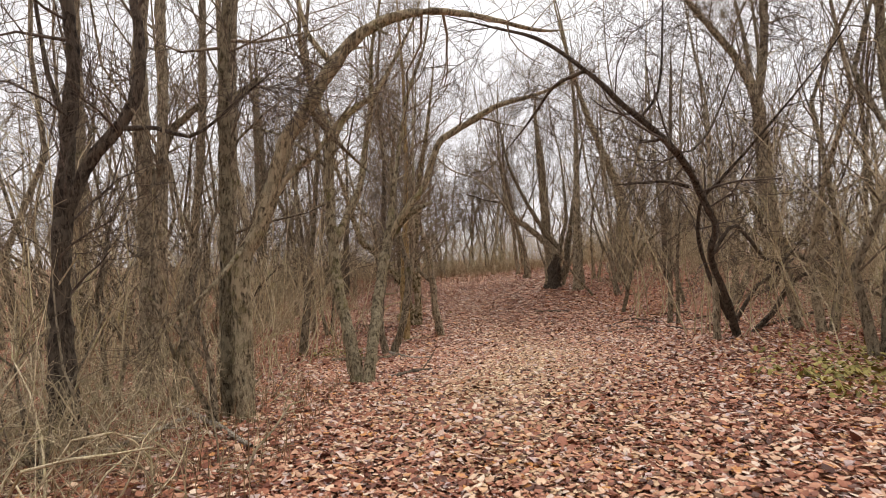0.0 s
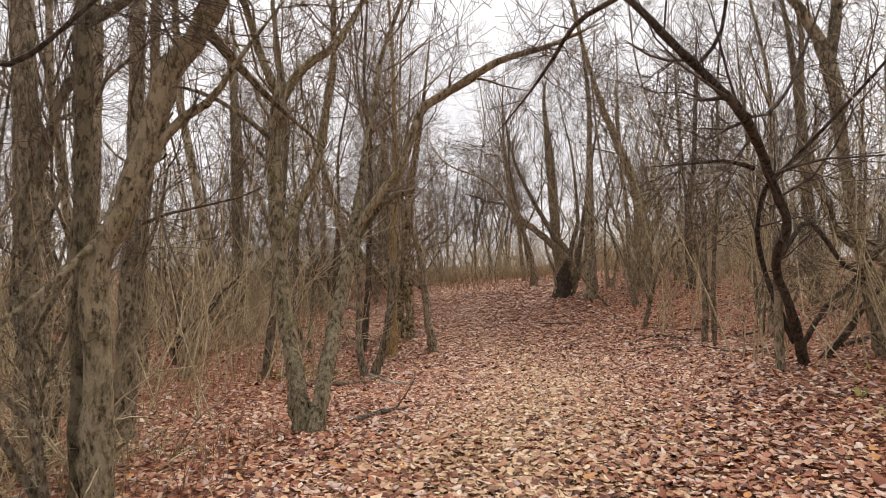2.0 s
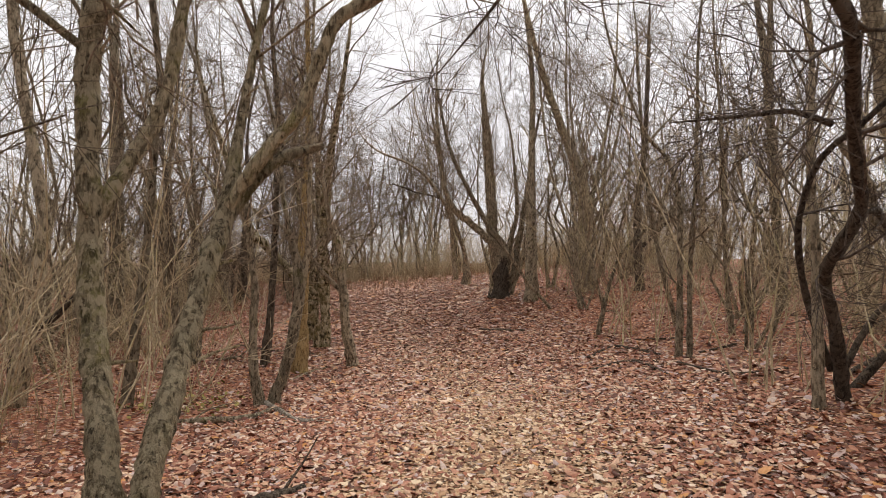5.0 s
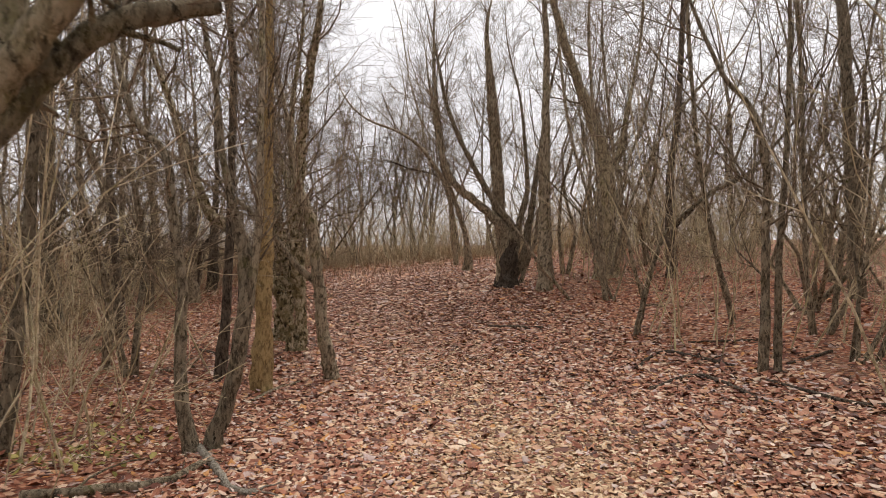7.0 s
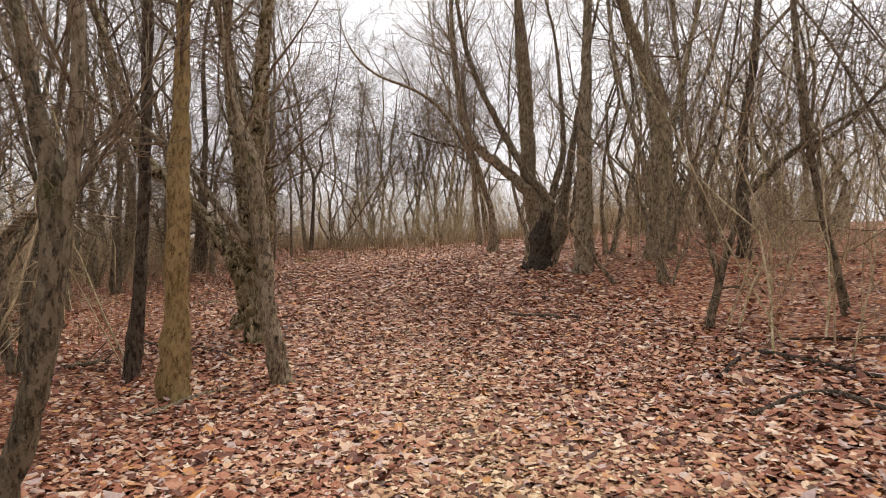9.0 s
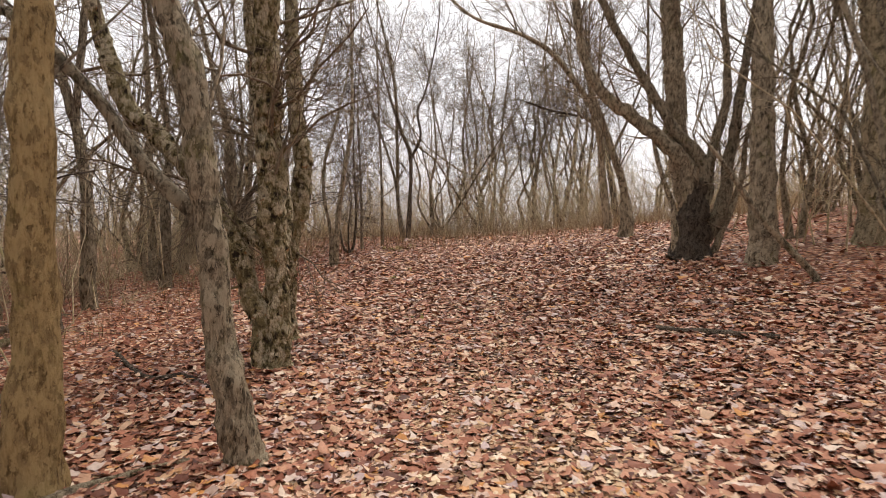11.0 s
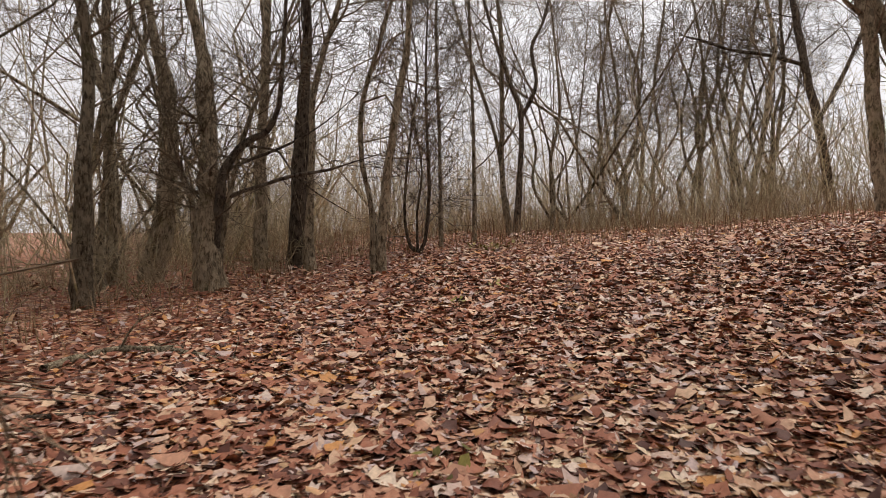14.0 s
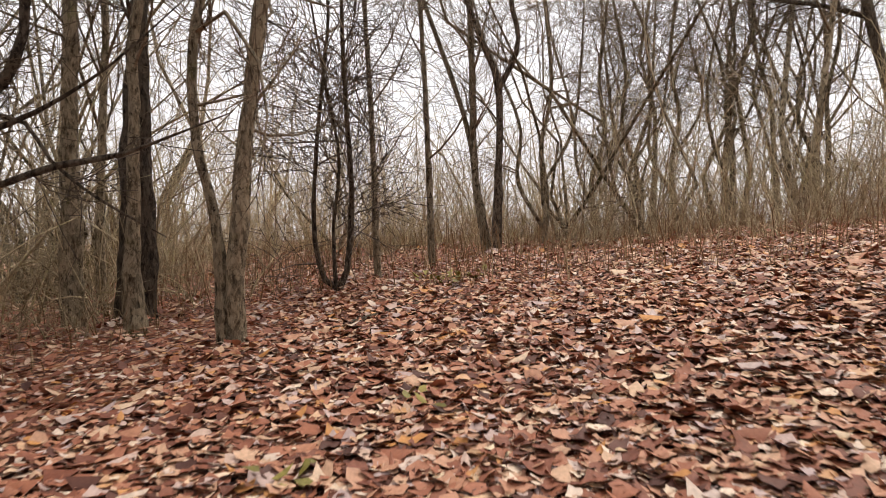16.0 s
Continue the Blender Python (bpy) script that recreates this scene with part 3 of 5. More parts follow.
tree(-4.35, 8.95, [
    [(0.00, 0.00, 0.00, 0.140), (-0.02, 0.00, 1.60, 0.122), (-0.06, 0.00, 3.00, 0.118), (-0.14, 0.00, 4.70, 0.104)],
    [(-0.04, 0.00, 2.60, 0.060), (0.28, 0.00, 3.70, 0.056), (0.48, 0.00, 3.95, 0.052), (0.70, 0.00, 4.15, 0.044), (0, 0)],
], "grey trunk with a broken side limb", BARK, TALL, top=10.0)
tree(-1.42, 8.40, [
    [(0.07, -0.10, 0.00, 0.092), (-0.09, 0.20, 0.69, 0.084), (-0.26, 0.50, 1.27, 0.080), (-0.37, 0.70, 2.01, 0.077), (-0.43, 0.80, 2.98, 0.079), (-0.38, 0.80, 3.49, 0.076), (-0.48, 0.80, 3.76, 0.050), (-0.60, 0.80, 4.05, 0.046)],
    [(-0.39, 0.80, 3.42, 0.058), (-0.21, 0.80, 3.72, 0.050), (-0.02, 0.80, 3.92, 0.045), (0.27, 0.80, 4.13, 0.040)],
    [(-0.44, 0.80, 3.05, 0.034), (-0.81, 0.70, 3.33, 0.027), (-1.12, 0.60, 3.50, 0.022), (-1.56, 0.60, 3.63, 0.015), (0,)],
    [(-0.36, 0.70, 1.85, 0.060), (-0.18, 0.90, 2.32, 0.054), (0.01, 1.00, 2.78, 0.050), (0.10, 1.10, 3.48, 0.046), (0.18, 1.10, 4.00, 0.042)],
], "mossy forked trunk in a clump beside the path", BARK_MOSS, CLUMP, top=6.5, rugged=True)
tree(-1.30, 8.20, [
    [(0.10, -0.05, 0.00, 0.080), (0.14, 0.30, 0.56, 0.074), (0.17, 0.70, 1.01, 0.073), (0.23, 1.10, 1.60, 0.077), (0.29, 1.30, 1.91, 0.078), (0.35, 1.50, 2.56, 0.040), (0.42, 1.60, 3.12, 0.034), (0.51, 1.70, 3.70, 0.031), (0.61, 1.80, 4.31, 0.028)],
    [(0.26, 1.30, 1.86, 0.058), (0.47, 1.40, 2.18, 0.050), (0.67, 1.50, 2.40, 0.045), (0.97, 1.70, 2.54, 0.028), (0, 0)],
    [(0.31, 1.30, 2.01, 0.056), (0.59, 1.30, 2.42, 0.050), (0.84, 1.30, 2.74, 0.052), (1.00, 1.30, 3.21, 0.052), (1.13, 1.30, 3.45, 0.050), (1.52, 1.30, 3.70, 0.052), (1.98, 1.10, 3.92, 0.042), (2.52, 0.90, 4.03, 0.028), (0,)],
], "leaning trunk with a snapped limb and an arching top", BARK_MOSS, CLUMP, top=7.0, rugged=True)
tree(-5.74, 16.07, [
    [(0.00, 0.00, 0.00, 0.055), (0.13, -0.01, 0.62, 0.055), (0.79, -0.07, 1.23, 0.052), (1.15, -0.11, 1.64, 0.034), (0,)],
], "thin dark crooked sapling in leaves", BARK_DARK, BARE, top=2.5)
tree(-3.15, 8.45, [
    [(0.00, 0.00, 0.00, 0.098), (0.04, 0.00, 1.40, 0.086), (0.10, 0.00, 2.50, 0.082), (0.12, 0.01, 4.40, 0.074)],
    [(0.05, 0.00, 1.55, 0.030), (0.30, -0.10, 2.00, 0.024), (0.42, -0.15, 2.30, 0.020), (0,)],
], "upright trunk with grey bark", BARK, TALL, top=10.0)
tree(-1.11, 16.61, [
    [(0.00, 0.00, 0.00, 0.132), (0.01, -0.00, 0.94, 0.114), (0.04, -0.01, 2.01, 0.108), (0.07, -0.01, 3.33, 0.071), (0.10, -0.01, 4.65, 0.058)],
], "smooth straight yellow-brown trunk", BARK_TAN, TALL, top=11.0)
tree(-1.23, 13.98, [
    [(0.00, 0.00, 0.00, 0.079), (0.18, -0.03, 0.57, 0.075), (0.30, -0.04, 1.18, 0.082), (0.34, -0.05, 1.84, 0.079), (0.22, -0.03, 2.36, 0.041), (0.10, -0.01, 2.96, 0.035), (0.03, -0.00, 3.66, 0.029)],
    [(0.31, -0.04, 1.23, 0.044), (0.42, -0.06, 1.79, 0.038), (0.47, -0.06, 2.45, 0.038), (0.48, -0.07, 3.14, 0.035), (0.49, -0.07, 3.66, 0.032)],
], "dark trunk leaning into two stems", BARK, UPRIGHT, top=9.0)
tree(-1.40, 13.86, [
    [(0.00, 0.00, 0.00, 0.072), (-0.09, 0.01, 0.56, 0.060), (-0.10, 0.01, 1.24, 0.055), (-0.08, 0.01, 1.62, 0.051), (-0.16, 0.02, 2.21, 0.046), (-0.25, 0.03, 2.92, 0.038), (-0.57, 0.08, 3.34, 0.030)],
], "leaning thin trunk with pale bark", BARK, CROOKED, top=8.0)
tree(-1.85, 17.42, [
    [(0.00, 0.00, 0.00, 0.077), (0.10, -0.01, 1.13, 0.068), (0.16, -0.02, 2.51, 0.063), (0.19, -0.03, 3.81, 0.060), (0.20, -0.03, 4.89, 0.058)],
], "slender trunk with rough bark", BARK_DARK, TALL, top=10.0)
tree(-0.87, 19.40, [
    [(0.02, 0.00, 0.00, 0.135), (0.05, 0.00, 0.27, 0.110), (0.05, 0.00, 0.57, 0.098), (0.04, 0.00, 0.82, 0.097), (0.01, 0.00, 1.18, 0.124), (-0.01, 0.00, 1.49, 0.141), (-0.01, 0.00, 1.79, 0.139), (-0.02, 0.00, 2.09, 0.134), (-0.03, 0.00, 2.39, 0.131)],
    [(-0.10, 0.00, 0.00, 0.092), (-0.13, 0.00, 0.44, 0.088), (-0.24, 0.00, 0.75, 0.092), (-0.32, 0.00, 1.09, 0.103), (-0.50, 0.10, 1.38, 0.097), (-0.74, 0.20, 1.69, 0.092), (-1.00, 0.30, 1.96, 0.098), (-1.21, 0.30, 2.18, 0.097), (-1.43, 0.30, 2.41, 0.097), (-1.70, 0.30, 2.68, 0.098)],
    [(-0.03, 0.00, 1.15, 0.065), (-0.27, 0.05, 1.31, 0.058), (-0.48, 0.10, 1.46, 0.054), (-0.74, 0.20, 1.72, 0.050), (0,)],
    [(0.00, 0.10, 0.95, 0.070), (0.01, 0.36, 1.42, 0.053), (-0.04, 0.40, 1.86, 0.047), (-0.08, 0.30, 2.23, 0.044), (-0.12, 0.30, 2.50, 0.041)],
    [(-0.10, 0.00, 2.01, 0.024), (-0.22, 0.00, 2.00, 0.019), (-0.24, -0.05, 1.91, 0.017), (-0.23, -0.05, 1.77, 0.014), (0, 0)],
    [(-0.72, 0.20, 1.81, 0.019), (-0.43, 0.00, 1.50, 0.016), (-0.41, -0.30, 1.22, 0.011), (0, 0)],
], "many-stemmed mossy tree with cracked flaking bark", BARK_FLAKY, CROOKED, top=8.0, rugged=True)
tree(-0.16, 17.14, [
    [(0.00, 0.00, 0.00, 0.099), (-0.14, -0.01, 0.74, 0.091), (-0.21, -0.02, 1.50, 0.087), (-0.31, -0.03, 2.33, 0.091), (-0.44, -0.04, 2.74, 0.076), (-0.53, -0.04, 3.15, 0.045)],
    [(-0.27, -0.02, 1.50, 0.048), (-0.57, -0.05, 1.79, 0.042), (-0.93, -0.08, 2.28, 0.039), (-1.42, -0.12, 2.74, 0.034), (-1.71, -0.14, 2.86, 0.022)],
], "slanting grey-barked tree with a long limb", BARK, UPRIGHT, top=8.0, rugged=True)
tree(-1.35, 20.55, [
    [(0.09, -0.05, 0.00, 0.205), (0.10, -0.05, 0.31, 0.178), (0.13, -0.05, 0.72, 0.165), (0.15, -0.05, 1.13, 0.170), (0.11, -0.05, 1.53, 0.152), (0.04, -0.05, 1.94, 0.130), (-0.01, -0.05, 2.34, 0.114), (-0.08, -0.05, 2.75, 0.108)],
    [(0.16, -0.05, 1.01, 0.122), (0.31, -0.05, 1.41, 0.114), (0.40, -0.05, 1.92, 0.100), (0.37, -0.05, 2.31, 0.093), (0.32, -0.05, 2.71, 0.088)],
], "thick mossy trunk with cracked bark and hollows", BARK_FLAKY, CROOKED, top=8.0, rugged=True)
tree(4.73, 10.50, [
    [(0.02, 0.00, 0.00, 0.061), (-0.29, -0.30, 0.69, 0.055), (-0.63, -0.60, 1.26, 0.053), (-0.82, -1.00, 1.50, 0.051), (-0.87, -1.30, 1.79, 0.050), (-1.14, -1.60, 2.12, 0.049), (-1.50, -2.00, 2.51, 0.048), (-1.97, -2.55, 2.80, 0.044), (-2.11, -2.56, 2.94, 0.042), (-2.45, -2.80, 3.12, 0.038), (-2.76, -3.00, 3.28, 0.034), (-3.13, -3.10, 3.59, 0.030), (-3.72, -3.10, 4.01, 0.022), (-4.32, -3.10, 4.18, 0.013), (0,)],
    [(-0.12, 0.00, 0.33, 0.040), (-0.54, -0.20, 1.13, 0.034), (-0.81, -0.50, 1.76, 0.030), (-0.89, -0.90, 2.27, 0.027), (-0.76, -1.20, 2.50, 0.023)],
    [(-0.74, -0.90, 1.44, 0.032), (-0.43, -0.90, 1.85, 0.030), (-0.07, -0.70, 1.62, 0.029), (0.29, -0.50, 1.31, 0.026)],
    [(-1.42, -1.70, 2.37, 0.024), (-1.73, -1.70, 2.45, 0.022), (-1.90, -1.50, 2.46, 0.017), (0,)],
    [(-2.01, -2.50, 2.86, 0.021), (-1.75, -2.50, 2.72, 0.018), (-1.39, -2.30, 3.01, 0.017), (-1.12, -2.10, 3.41, 0.014)],
    [(-0.06, 0.00, 0.20, 0.036), (0.35, 0.00, 0.85, 0.032), (0.54, 0.00, 0.98, 0.028)],
    [(-3.20, -3.05, 3.64, 0.026), (-3.45, -2.50, 3.62, 0.022), (-3.60, -2.00, 3.42, 0.018), (-3.85, -1.70, 3.10, 0.012), (0,)],
    [(-2.40, -2.70, 3.16, 0.020), (-2.22, -2.70, 3.38, 0.018), (-2.13, -2.70, 3.73, 0.015)],
], "dark crooked tree arching over the path", BARK_DARK, TANGLE, top=6.5)
tree(4.31, 10.27, [
    [(0.00, 0.00, 0.00, 0.053), (-0.01, 0.00, 0.85, 0.049), (-0.03, 0.00, 1.71, 0.041), (-0.07, 0.01, 2.46, 0.033), (-0.07, 0.01, 3.72, 0.025)],
], "upright grey stem beside the crooked tree", BARK, UPRIGHT, top=8.0)
tree(5.93, 10.73, [
    [(0.00, 0.00, 0.00, 0.077), (-0.26, 0.00, 1.31, 0.071), (-0.44, 0.01, 2.68, 0.077), (-0.63, 0.01, 3.95, 0.097), (-1.00, 0.01, 4.74, 0.065), (-1.80, 0.03, 5.74, 0.052)],
    [(-0.62, 0.01, 4.05, 0.084), (-0.49, 0.01, 4.83, 0.071), (-0.48, 0.01, 5.72, 0.065)],
    [(-1.05, 0.01, 2.59, 0.039), (-0.67, 0.01, 2.10, 0.045), (-0.35, 0.00, 1.51, 0.052)],
], "tall forked tree with dense twigs", BARK, DENSE, top=9.0)
tree(5.29, 11.01, [
    [(0.00, 0.00, 0.00, 0.046), (0.36, -0.01, 0.39, 0.046), (0.67, -0.01, 0.88, 0.040), (1.17, -0.02, 1.17, 0.030)],
], "bent low dark sapling", BARK_DARK, BARE, top=2.5)
tree(4.35, 24.50, [
    [(-0.11, 0.00, 0.00, 0.285), (-0.09, 0.00, 0.45, 0.250), (-0.05, 0.00, 0.85, 0.225), (-0.02, 0.00, 1.20, 0.190), (0,)],
    [(-0.12, 0.00, 0.90, 0.180), (-0.20, 0.00, 1.49, 0.150), (-0.61, 0.00, 1.92, 0.112), (-1.11, 0.00, 2.36, 0.104), (-1.52, 0.00, 2.68, 0.096), (-1.83, 0.00, 3.24, 0.080), (-1.94, 0.00, 3.86, 0.072), (-2.04, 0.00, 4.67, 0.064)],
    [(0.00, 0.00, 0.80, 0.170), (0.08, 0.00, 1.49, 0.128), (-0.36, 0.00, 2.05, 0.088), (-0.77, 0.00, 2.72, 0.079), (-1.12, 0.00, 3.33, 0.071), (-1.48, 0.00, 4.05, 0.063), (-1.79, 0.00, 4.87, 0.055)],
    [(-0.08, 0.20, 0.80, 0.190), (-0.26, 0.30, 1.83, 0.172), (-0.34, 0.30, 3.18, 0.164), (-0.41, 0.30, 4.11, 0.157), (-0.46, 0.30, 4.94, 0.145)],
    [(0.08, 0.00, 0.25, 0.140), (0.38, 0.00, 0.83, 0.118), (0.45, 0.00, 1.38, 0.092), (0.54, 0.00, 1.94, 0.083), (0.65, 0.00, 2.79, 0.074), (0.81, 0.00, 3.79, 0.057)],
    [(0.06, 0.00, 1.00, 0.110), (0.24, 0.00, 1.84, 0.078), (0.43, 0.00, 2.60, 0.065), (0.37, 0.00, 3.80, 0.048)],
    [(-0.34, 0.00, 0.00, 0.062), (-0.40, 0.00, 0.78, 0.050), (-0.60, 0.00, 1.39, 0.041), (-0.76, 0.00, 2.21, 0.032), (-0.82, 0.00, 3.43, 0.023)],
    [(0.22, 0.00, 0.00, 0.055), (0.64, 0.00, 1.18, 0.046), (0.78, 0.00, 2.09, 0.037), (1.26, 0.00, 3.09, 0.029)],
], "many-limbed tree rising from a blackened foot", BARK, UPRIGHT, top=8.0, foot=BARK_DARK)
tree(3.72, 27.79, [
    [(0.00, 0.00, 0.00, 0.149), (-0.06, -0.01, 0.99, 0.087), (-0.40, -0.03, 2.16, 0.070), (-0.73, -0.06, 3.07, 0.061), (-1.00, -0.08, 4.23, 0.052), (-1.20, -0.10, 5.52, 0.044)],
    [(-0.39, -0.03, 0.20, 0.096), (-0.52, -0.04, 1.25, 0.079), (-0.66, -0.06, 2.55, 0.070), (-1.38, -0.12, 3.72, 0.061), (-2.10, -0.18, 4.30, 0.044), (-3.27, -0.28, 4.75, 0.035)],
], "small tree splitting into two bent stems", BARK, UPRIGHT, top=7.5)
tree(4.98, 23.38, [
    [(0.00, 0.00, 0.00, 0.183), (-0.04, -0.00, 1.52, 0.166), (-0.04, -0.00, 2.89, 0.154), (-0.02, -0.00, 4.24, 0.104)],
], "straight smooth grey-brown trunk", BARK, TALL, top=12.0)
tree(6.75, 23.74, [
    [(0.00, 0.00, 0.00, 0.271), (-0.02, -0.00, 1.23, 0.237), (-0.03, -0.00, 2.63, 0.211), (-0.20, -0.02, 3.46, 0.186), (-0.40, -0.03, 4.01, 0.152)],
    [(-0.00, -0.00, 2.54, 0.081), (0.31, 0.03, 3.18, 0.069), (0.48, 0.04, 4.01, 0.056)],
], "thick straight mossy trunk on the bank", BARK_MOSS, TALL, top=11.0)
tree(5.13, 14.64, [
    [(0.00, 0.00, 0.00, 0.057), (0.02, -0.00, 0.98, 0.051), (0.02, -0.00, 1.83, 0.049), (0.02, -0.00, 2.57, 0.049), (-0.16, 0.02, 3.24, 0.038), (-0.58, 0.08, 3.80, 0.027)],
    [(0.18, -0.02, 0.00, 0.045), (0.18, -0.02, 0.98, 0.042), (0.20, -0.03, 1.83, 0.038), (0.26, -0.04, 2.68, 0.034), (0.30, -0.04, 3.81, 0.030)],
], "crooked twin-stemmed tree on the leafy bank", BARK, UPRIGHT, top=9.0)
tree(6.98, 16.24, [
    [(0.00, 0.00, 0.00, 0.034), (-0.08, 0.01, 1.02, 0.032), (-0.13, 0.02, 2.47, 0.029), (-0.19, 0.03, 4.28, 0.027)],
], "slim straight stem on the bank", BARK, UPRIGHT, top=9.0)
tree(5.06, 18.13, [
    [(0.00, 0.00, 0.00, 0.052), (0.16, -0.02, 0.78, 0.046), (0.33, -0.05, 1.39, 0.038), (0.58, -0.08, 1.91, 0.032), (1.30, -0.18, 2.52, 0.026), (1.86, -0.25, 2.83, 0.023), (0,)],
    [(0.12, -0.02, 0.61, 0.035), (-0.15, 0.02, 1.65, 0.032), (-0.42, 0.06, 3.38, 0.029), (-0.61, 0.08, 5.10, 0.026)],
], "leaning slender tree with one long curved limb", BARK, CROOKED, top=6.0)
tree(5.74, 21.32, [
    [(0.00, 0.00, 0.00, 0.054), (-0.08, 0.01, 1.38, 0.046), (-0.24, 0.03, 3.67, 0.038), (-0.38, 0.05, 5.96, 0.034)],
    [(0.13, -0.02, 0.58, 0.046), (0.57, -0.08, 2.19, 0.038), (1.24, -0.17, 3.68, 0.034), (2.02, -0.28, 4.72, 0.031)],
    [(-0.04, 0.01, 0.58, 0.046), (-0.34, 0.05, 2.18, 0.038), (-0.81, 0.11, 3.90, 0.034), (-1.06, 0.14, 5.95, 0.031)],
    [(0.07, -0.01, 0.81, 0.038), (0.34, -0.05, 2.53, 0.034), (0.89, -0.12, 4.25, 0.031)],
], "bushy cluster of upright stems", BARK, BARE, top=9.0)
tree(7.91, 22.44, [
    [(0.00, 0.00, 0.00, 0.121), (-0.07, 0.01, 2.25, 0.093), (0.13, -0.02, 4.06, 0.074), (0.25, -0.03, 6.84, 0.056)],
    [(0.07, -0.01, 1.28, 0.065), (0.96, -0.13, 2.12, 0.056), (1.79, -0.24, 2.53, 0.042)],
], "dark multi-stemmed tree on the bank", BARK_DARK, CROOKED, top=8.0)
tree(9.24, 18.00, [
    [(0.00, 0.00, 0.00, 0.116), (-0.11, 0.01, 1.85, 0.103), (-0.22, 0.03, 3.90, 0.096), (-0.33, 0.04, 5.43, 0.089)],
], "tall trunk with a dark base on the bank", BARK, TALL, top=11.0)
tree(6.71, 17.85, [
    [(0.00, 0.00, 0.00, 0.053), (-0.28, 0.04, 1.11, 0.046), (-0.58, 0.08, 2.69, 0.039), (-0.73, 0.10, 4.16, 0.036), (-0.83, 0.11, 5.63, 0.033)],
], "slim curved bare stem", BARK, UPRIGHT, top=8.0)
tree(-3.84, 18.45, [
    [(0.00, 0.00, 0.00, 0.065), (0.04, -0.01, 1.18, 0.059), (-0.21, 0.03, 2.06, 0.056), (-0.41, 0.05, 3.04, 0.049), (-0.47, 0.06, 4.80, 0.046)],
    [(-0.01, 0.00, 1.47, 0.046), (0.33, -0.04, 1.82, 0.039), (0.76, -0.10, 2.02, 0.033), (0,)],
], "young tree with twisting stem", BARK, CROOKED, top=7.0)
tree(-5.21, 22.80, [
    [(0.00, 0.00, 0.00, 0.102), (-0.02, 0.00, 1.92, 0.085), (-0.31, 0.04, 3.32, 0.077), (-0.94, 0.12, 4.85, 0.064), (-1.32, 0.17, 5.87, 0.051)],
    [(-0.19, 0.02, 2.94, 0.060), (0.13, -0.02, 5.49, 0.051), (0.20, -0.03, 7.39, 0.047)],
], "young grey tree in the hollow", BARK, CROOKED, top=8.0)
tree(-6.12, 21.73, [
    [(0.00, 0.00, 0.00, 0.212), (-0.05, 0.01, 2.35, 0.133), (-0.11, 0.01, 4.69, 0.117), (-0.16, 0.02, 7.03, 0.110)],
], "slim trunk in the hollow", BARK, TALL, top=10.0)
tree(-4.16, 27.74, [
    [(0.00, 0.00, 0.00, 0.138), (0.05, 0.02, 1.68, 0.127), (0.10, 0.03, 2.81, 0.076), (0.13, 0.04, 3.56, 0.069)],
], "tall dark straight trunk", BARK_DARK, TALL, top=11.0)
tree(-2.40, 26.79, [
    [(0.00, 0.00, 0.00, 0.055), (0.00, 0.00, 0.50, 0.064), (0.08, 0.03, 1.39, 0.059), (0.20, 0.07, 2.27, 0.051), (0.32, 0.11, 3.09, 0.038)],
    [(-0.09, -0.03, 0.04, 0.047), (-0.12, -0.04, 0.82, 0.036), (-0.24, -0.08, 1.45, 0.034), (-0.23, -0.08, 2.14, 0.034), (-0.08, -0.03, 2.71, 0.030), (0.02, 0.01, 3.08, 0.025)],
], "twin-stemmed tree, one stem bent", BARK, CROOKED, top=9.0)
tree(-2.63, 28.84, [
    [(0.00, 0.00, 0.00, 0.038), (-0.17, -0.06, 0.15, 0.027), (-0.25, -0.08, 0.67, 0.023), (-0.20, -0.06, 1.52, 0.021), (-0.10, -0.03, 2.36, 0.017), (-0.06, -0.02, 2.92, 0.015)],
    [(-0.03, -0.01, 0.00, 0.034), (0.05, 0.02, 0.20, 0.030), (0.12, 0.04, 0.94, 0.028), (0.09, 0.03, 1.79, 0.025), (0.07, 0.02, 2.64, 0.021)],
    [(-0.05, -0.02, 0.01, 0.019), (-0.06, -0.02, 0.66, 0.017), (0.01, 0.00, 1.34, 0.015), (-0.13, -0.04, 2.25, 0.013)],
], "small tree of upright crooked stems with dense twigs", BARK_DARK, DENSE, top=5.5)
tree(-4.22, 25.82, [
    [(0.00, 0.00, 0.00, 0.159), (-0.04, -0.01, 0.70, 0.131), (-0.01, -0.00, 1.61, 0.115), (-0.06, -0.02, 2.51, 0.109), (-0.13, -0.04, 3.10, 0.065)],
    [(0.04, 0.01, 0.00, 0.040), (0.21, 0.07, 1.13, 0.032), (0.44, 0.15, 2.04, 0.024), (0.73, 0.25, 2.76, 0.020)],
    [(-0.16, -0.05, 0.00, 0.045), (-0.23, -0.08, 1.12, 0.036), (-0.50, -0.17, 1.90, 0.028), (-0.70, -0.24, 2.74, 0.024)],
], "cluster of grey trunks rising from one foot", BARK, DENSE, top=9.0)
tree(-5.72, 26.46, [
    [(0.00, 0.00, 0.00, 0.133), (0.22, 0.07, 1.18, 0.127), (0.24, 0.08, 2.57, 0.114), (0.07, 0.02, 3.46, 0.061)],
], "tall grey trunk in the hollow", BARK, TALL, top=11.0)
tree(-4.67, 27.51, [
    [(0.00, 0.00, 0.00, 0.086), (0.03, 0.01, 1.70, 0.076), (0.11, 0.04, 3.57, 0.061)],
], "tall grey trunk further back", BARK, TALL, top=11.0)
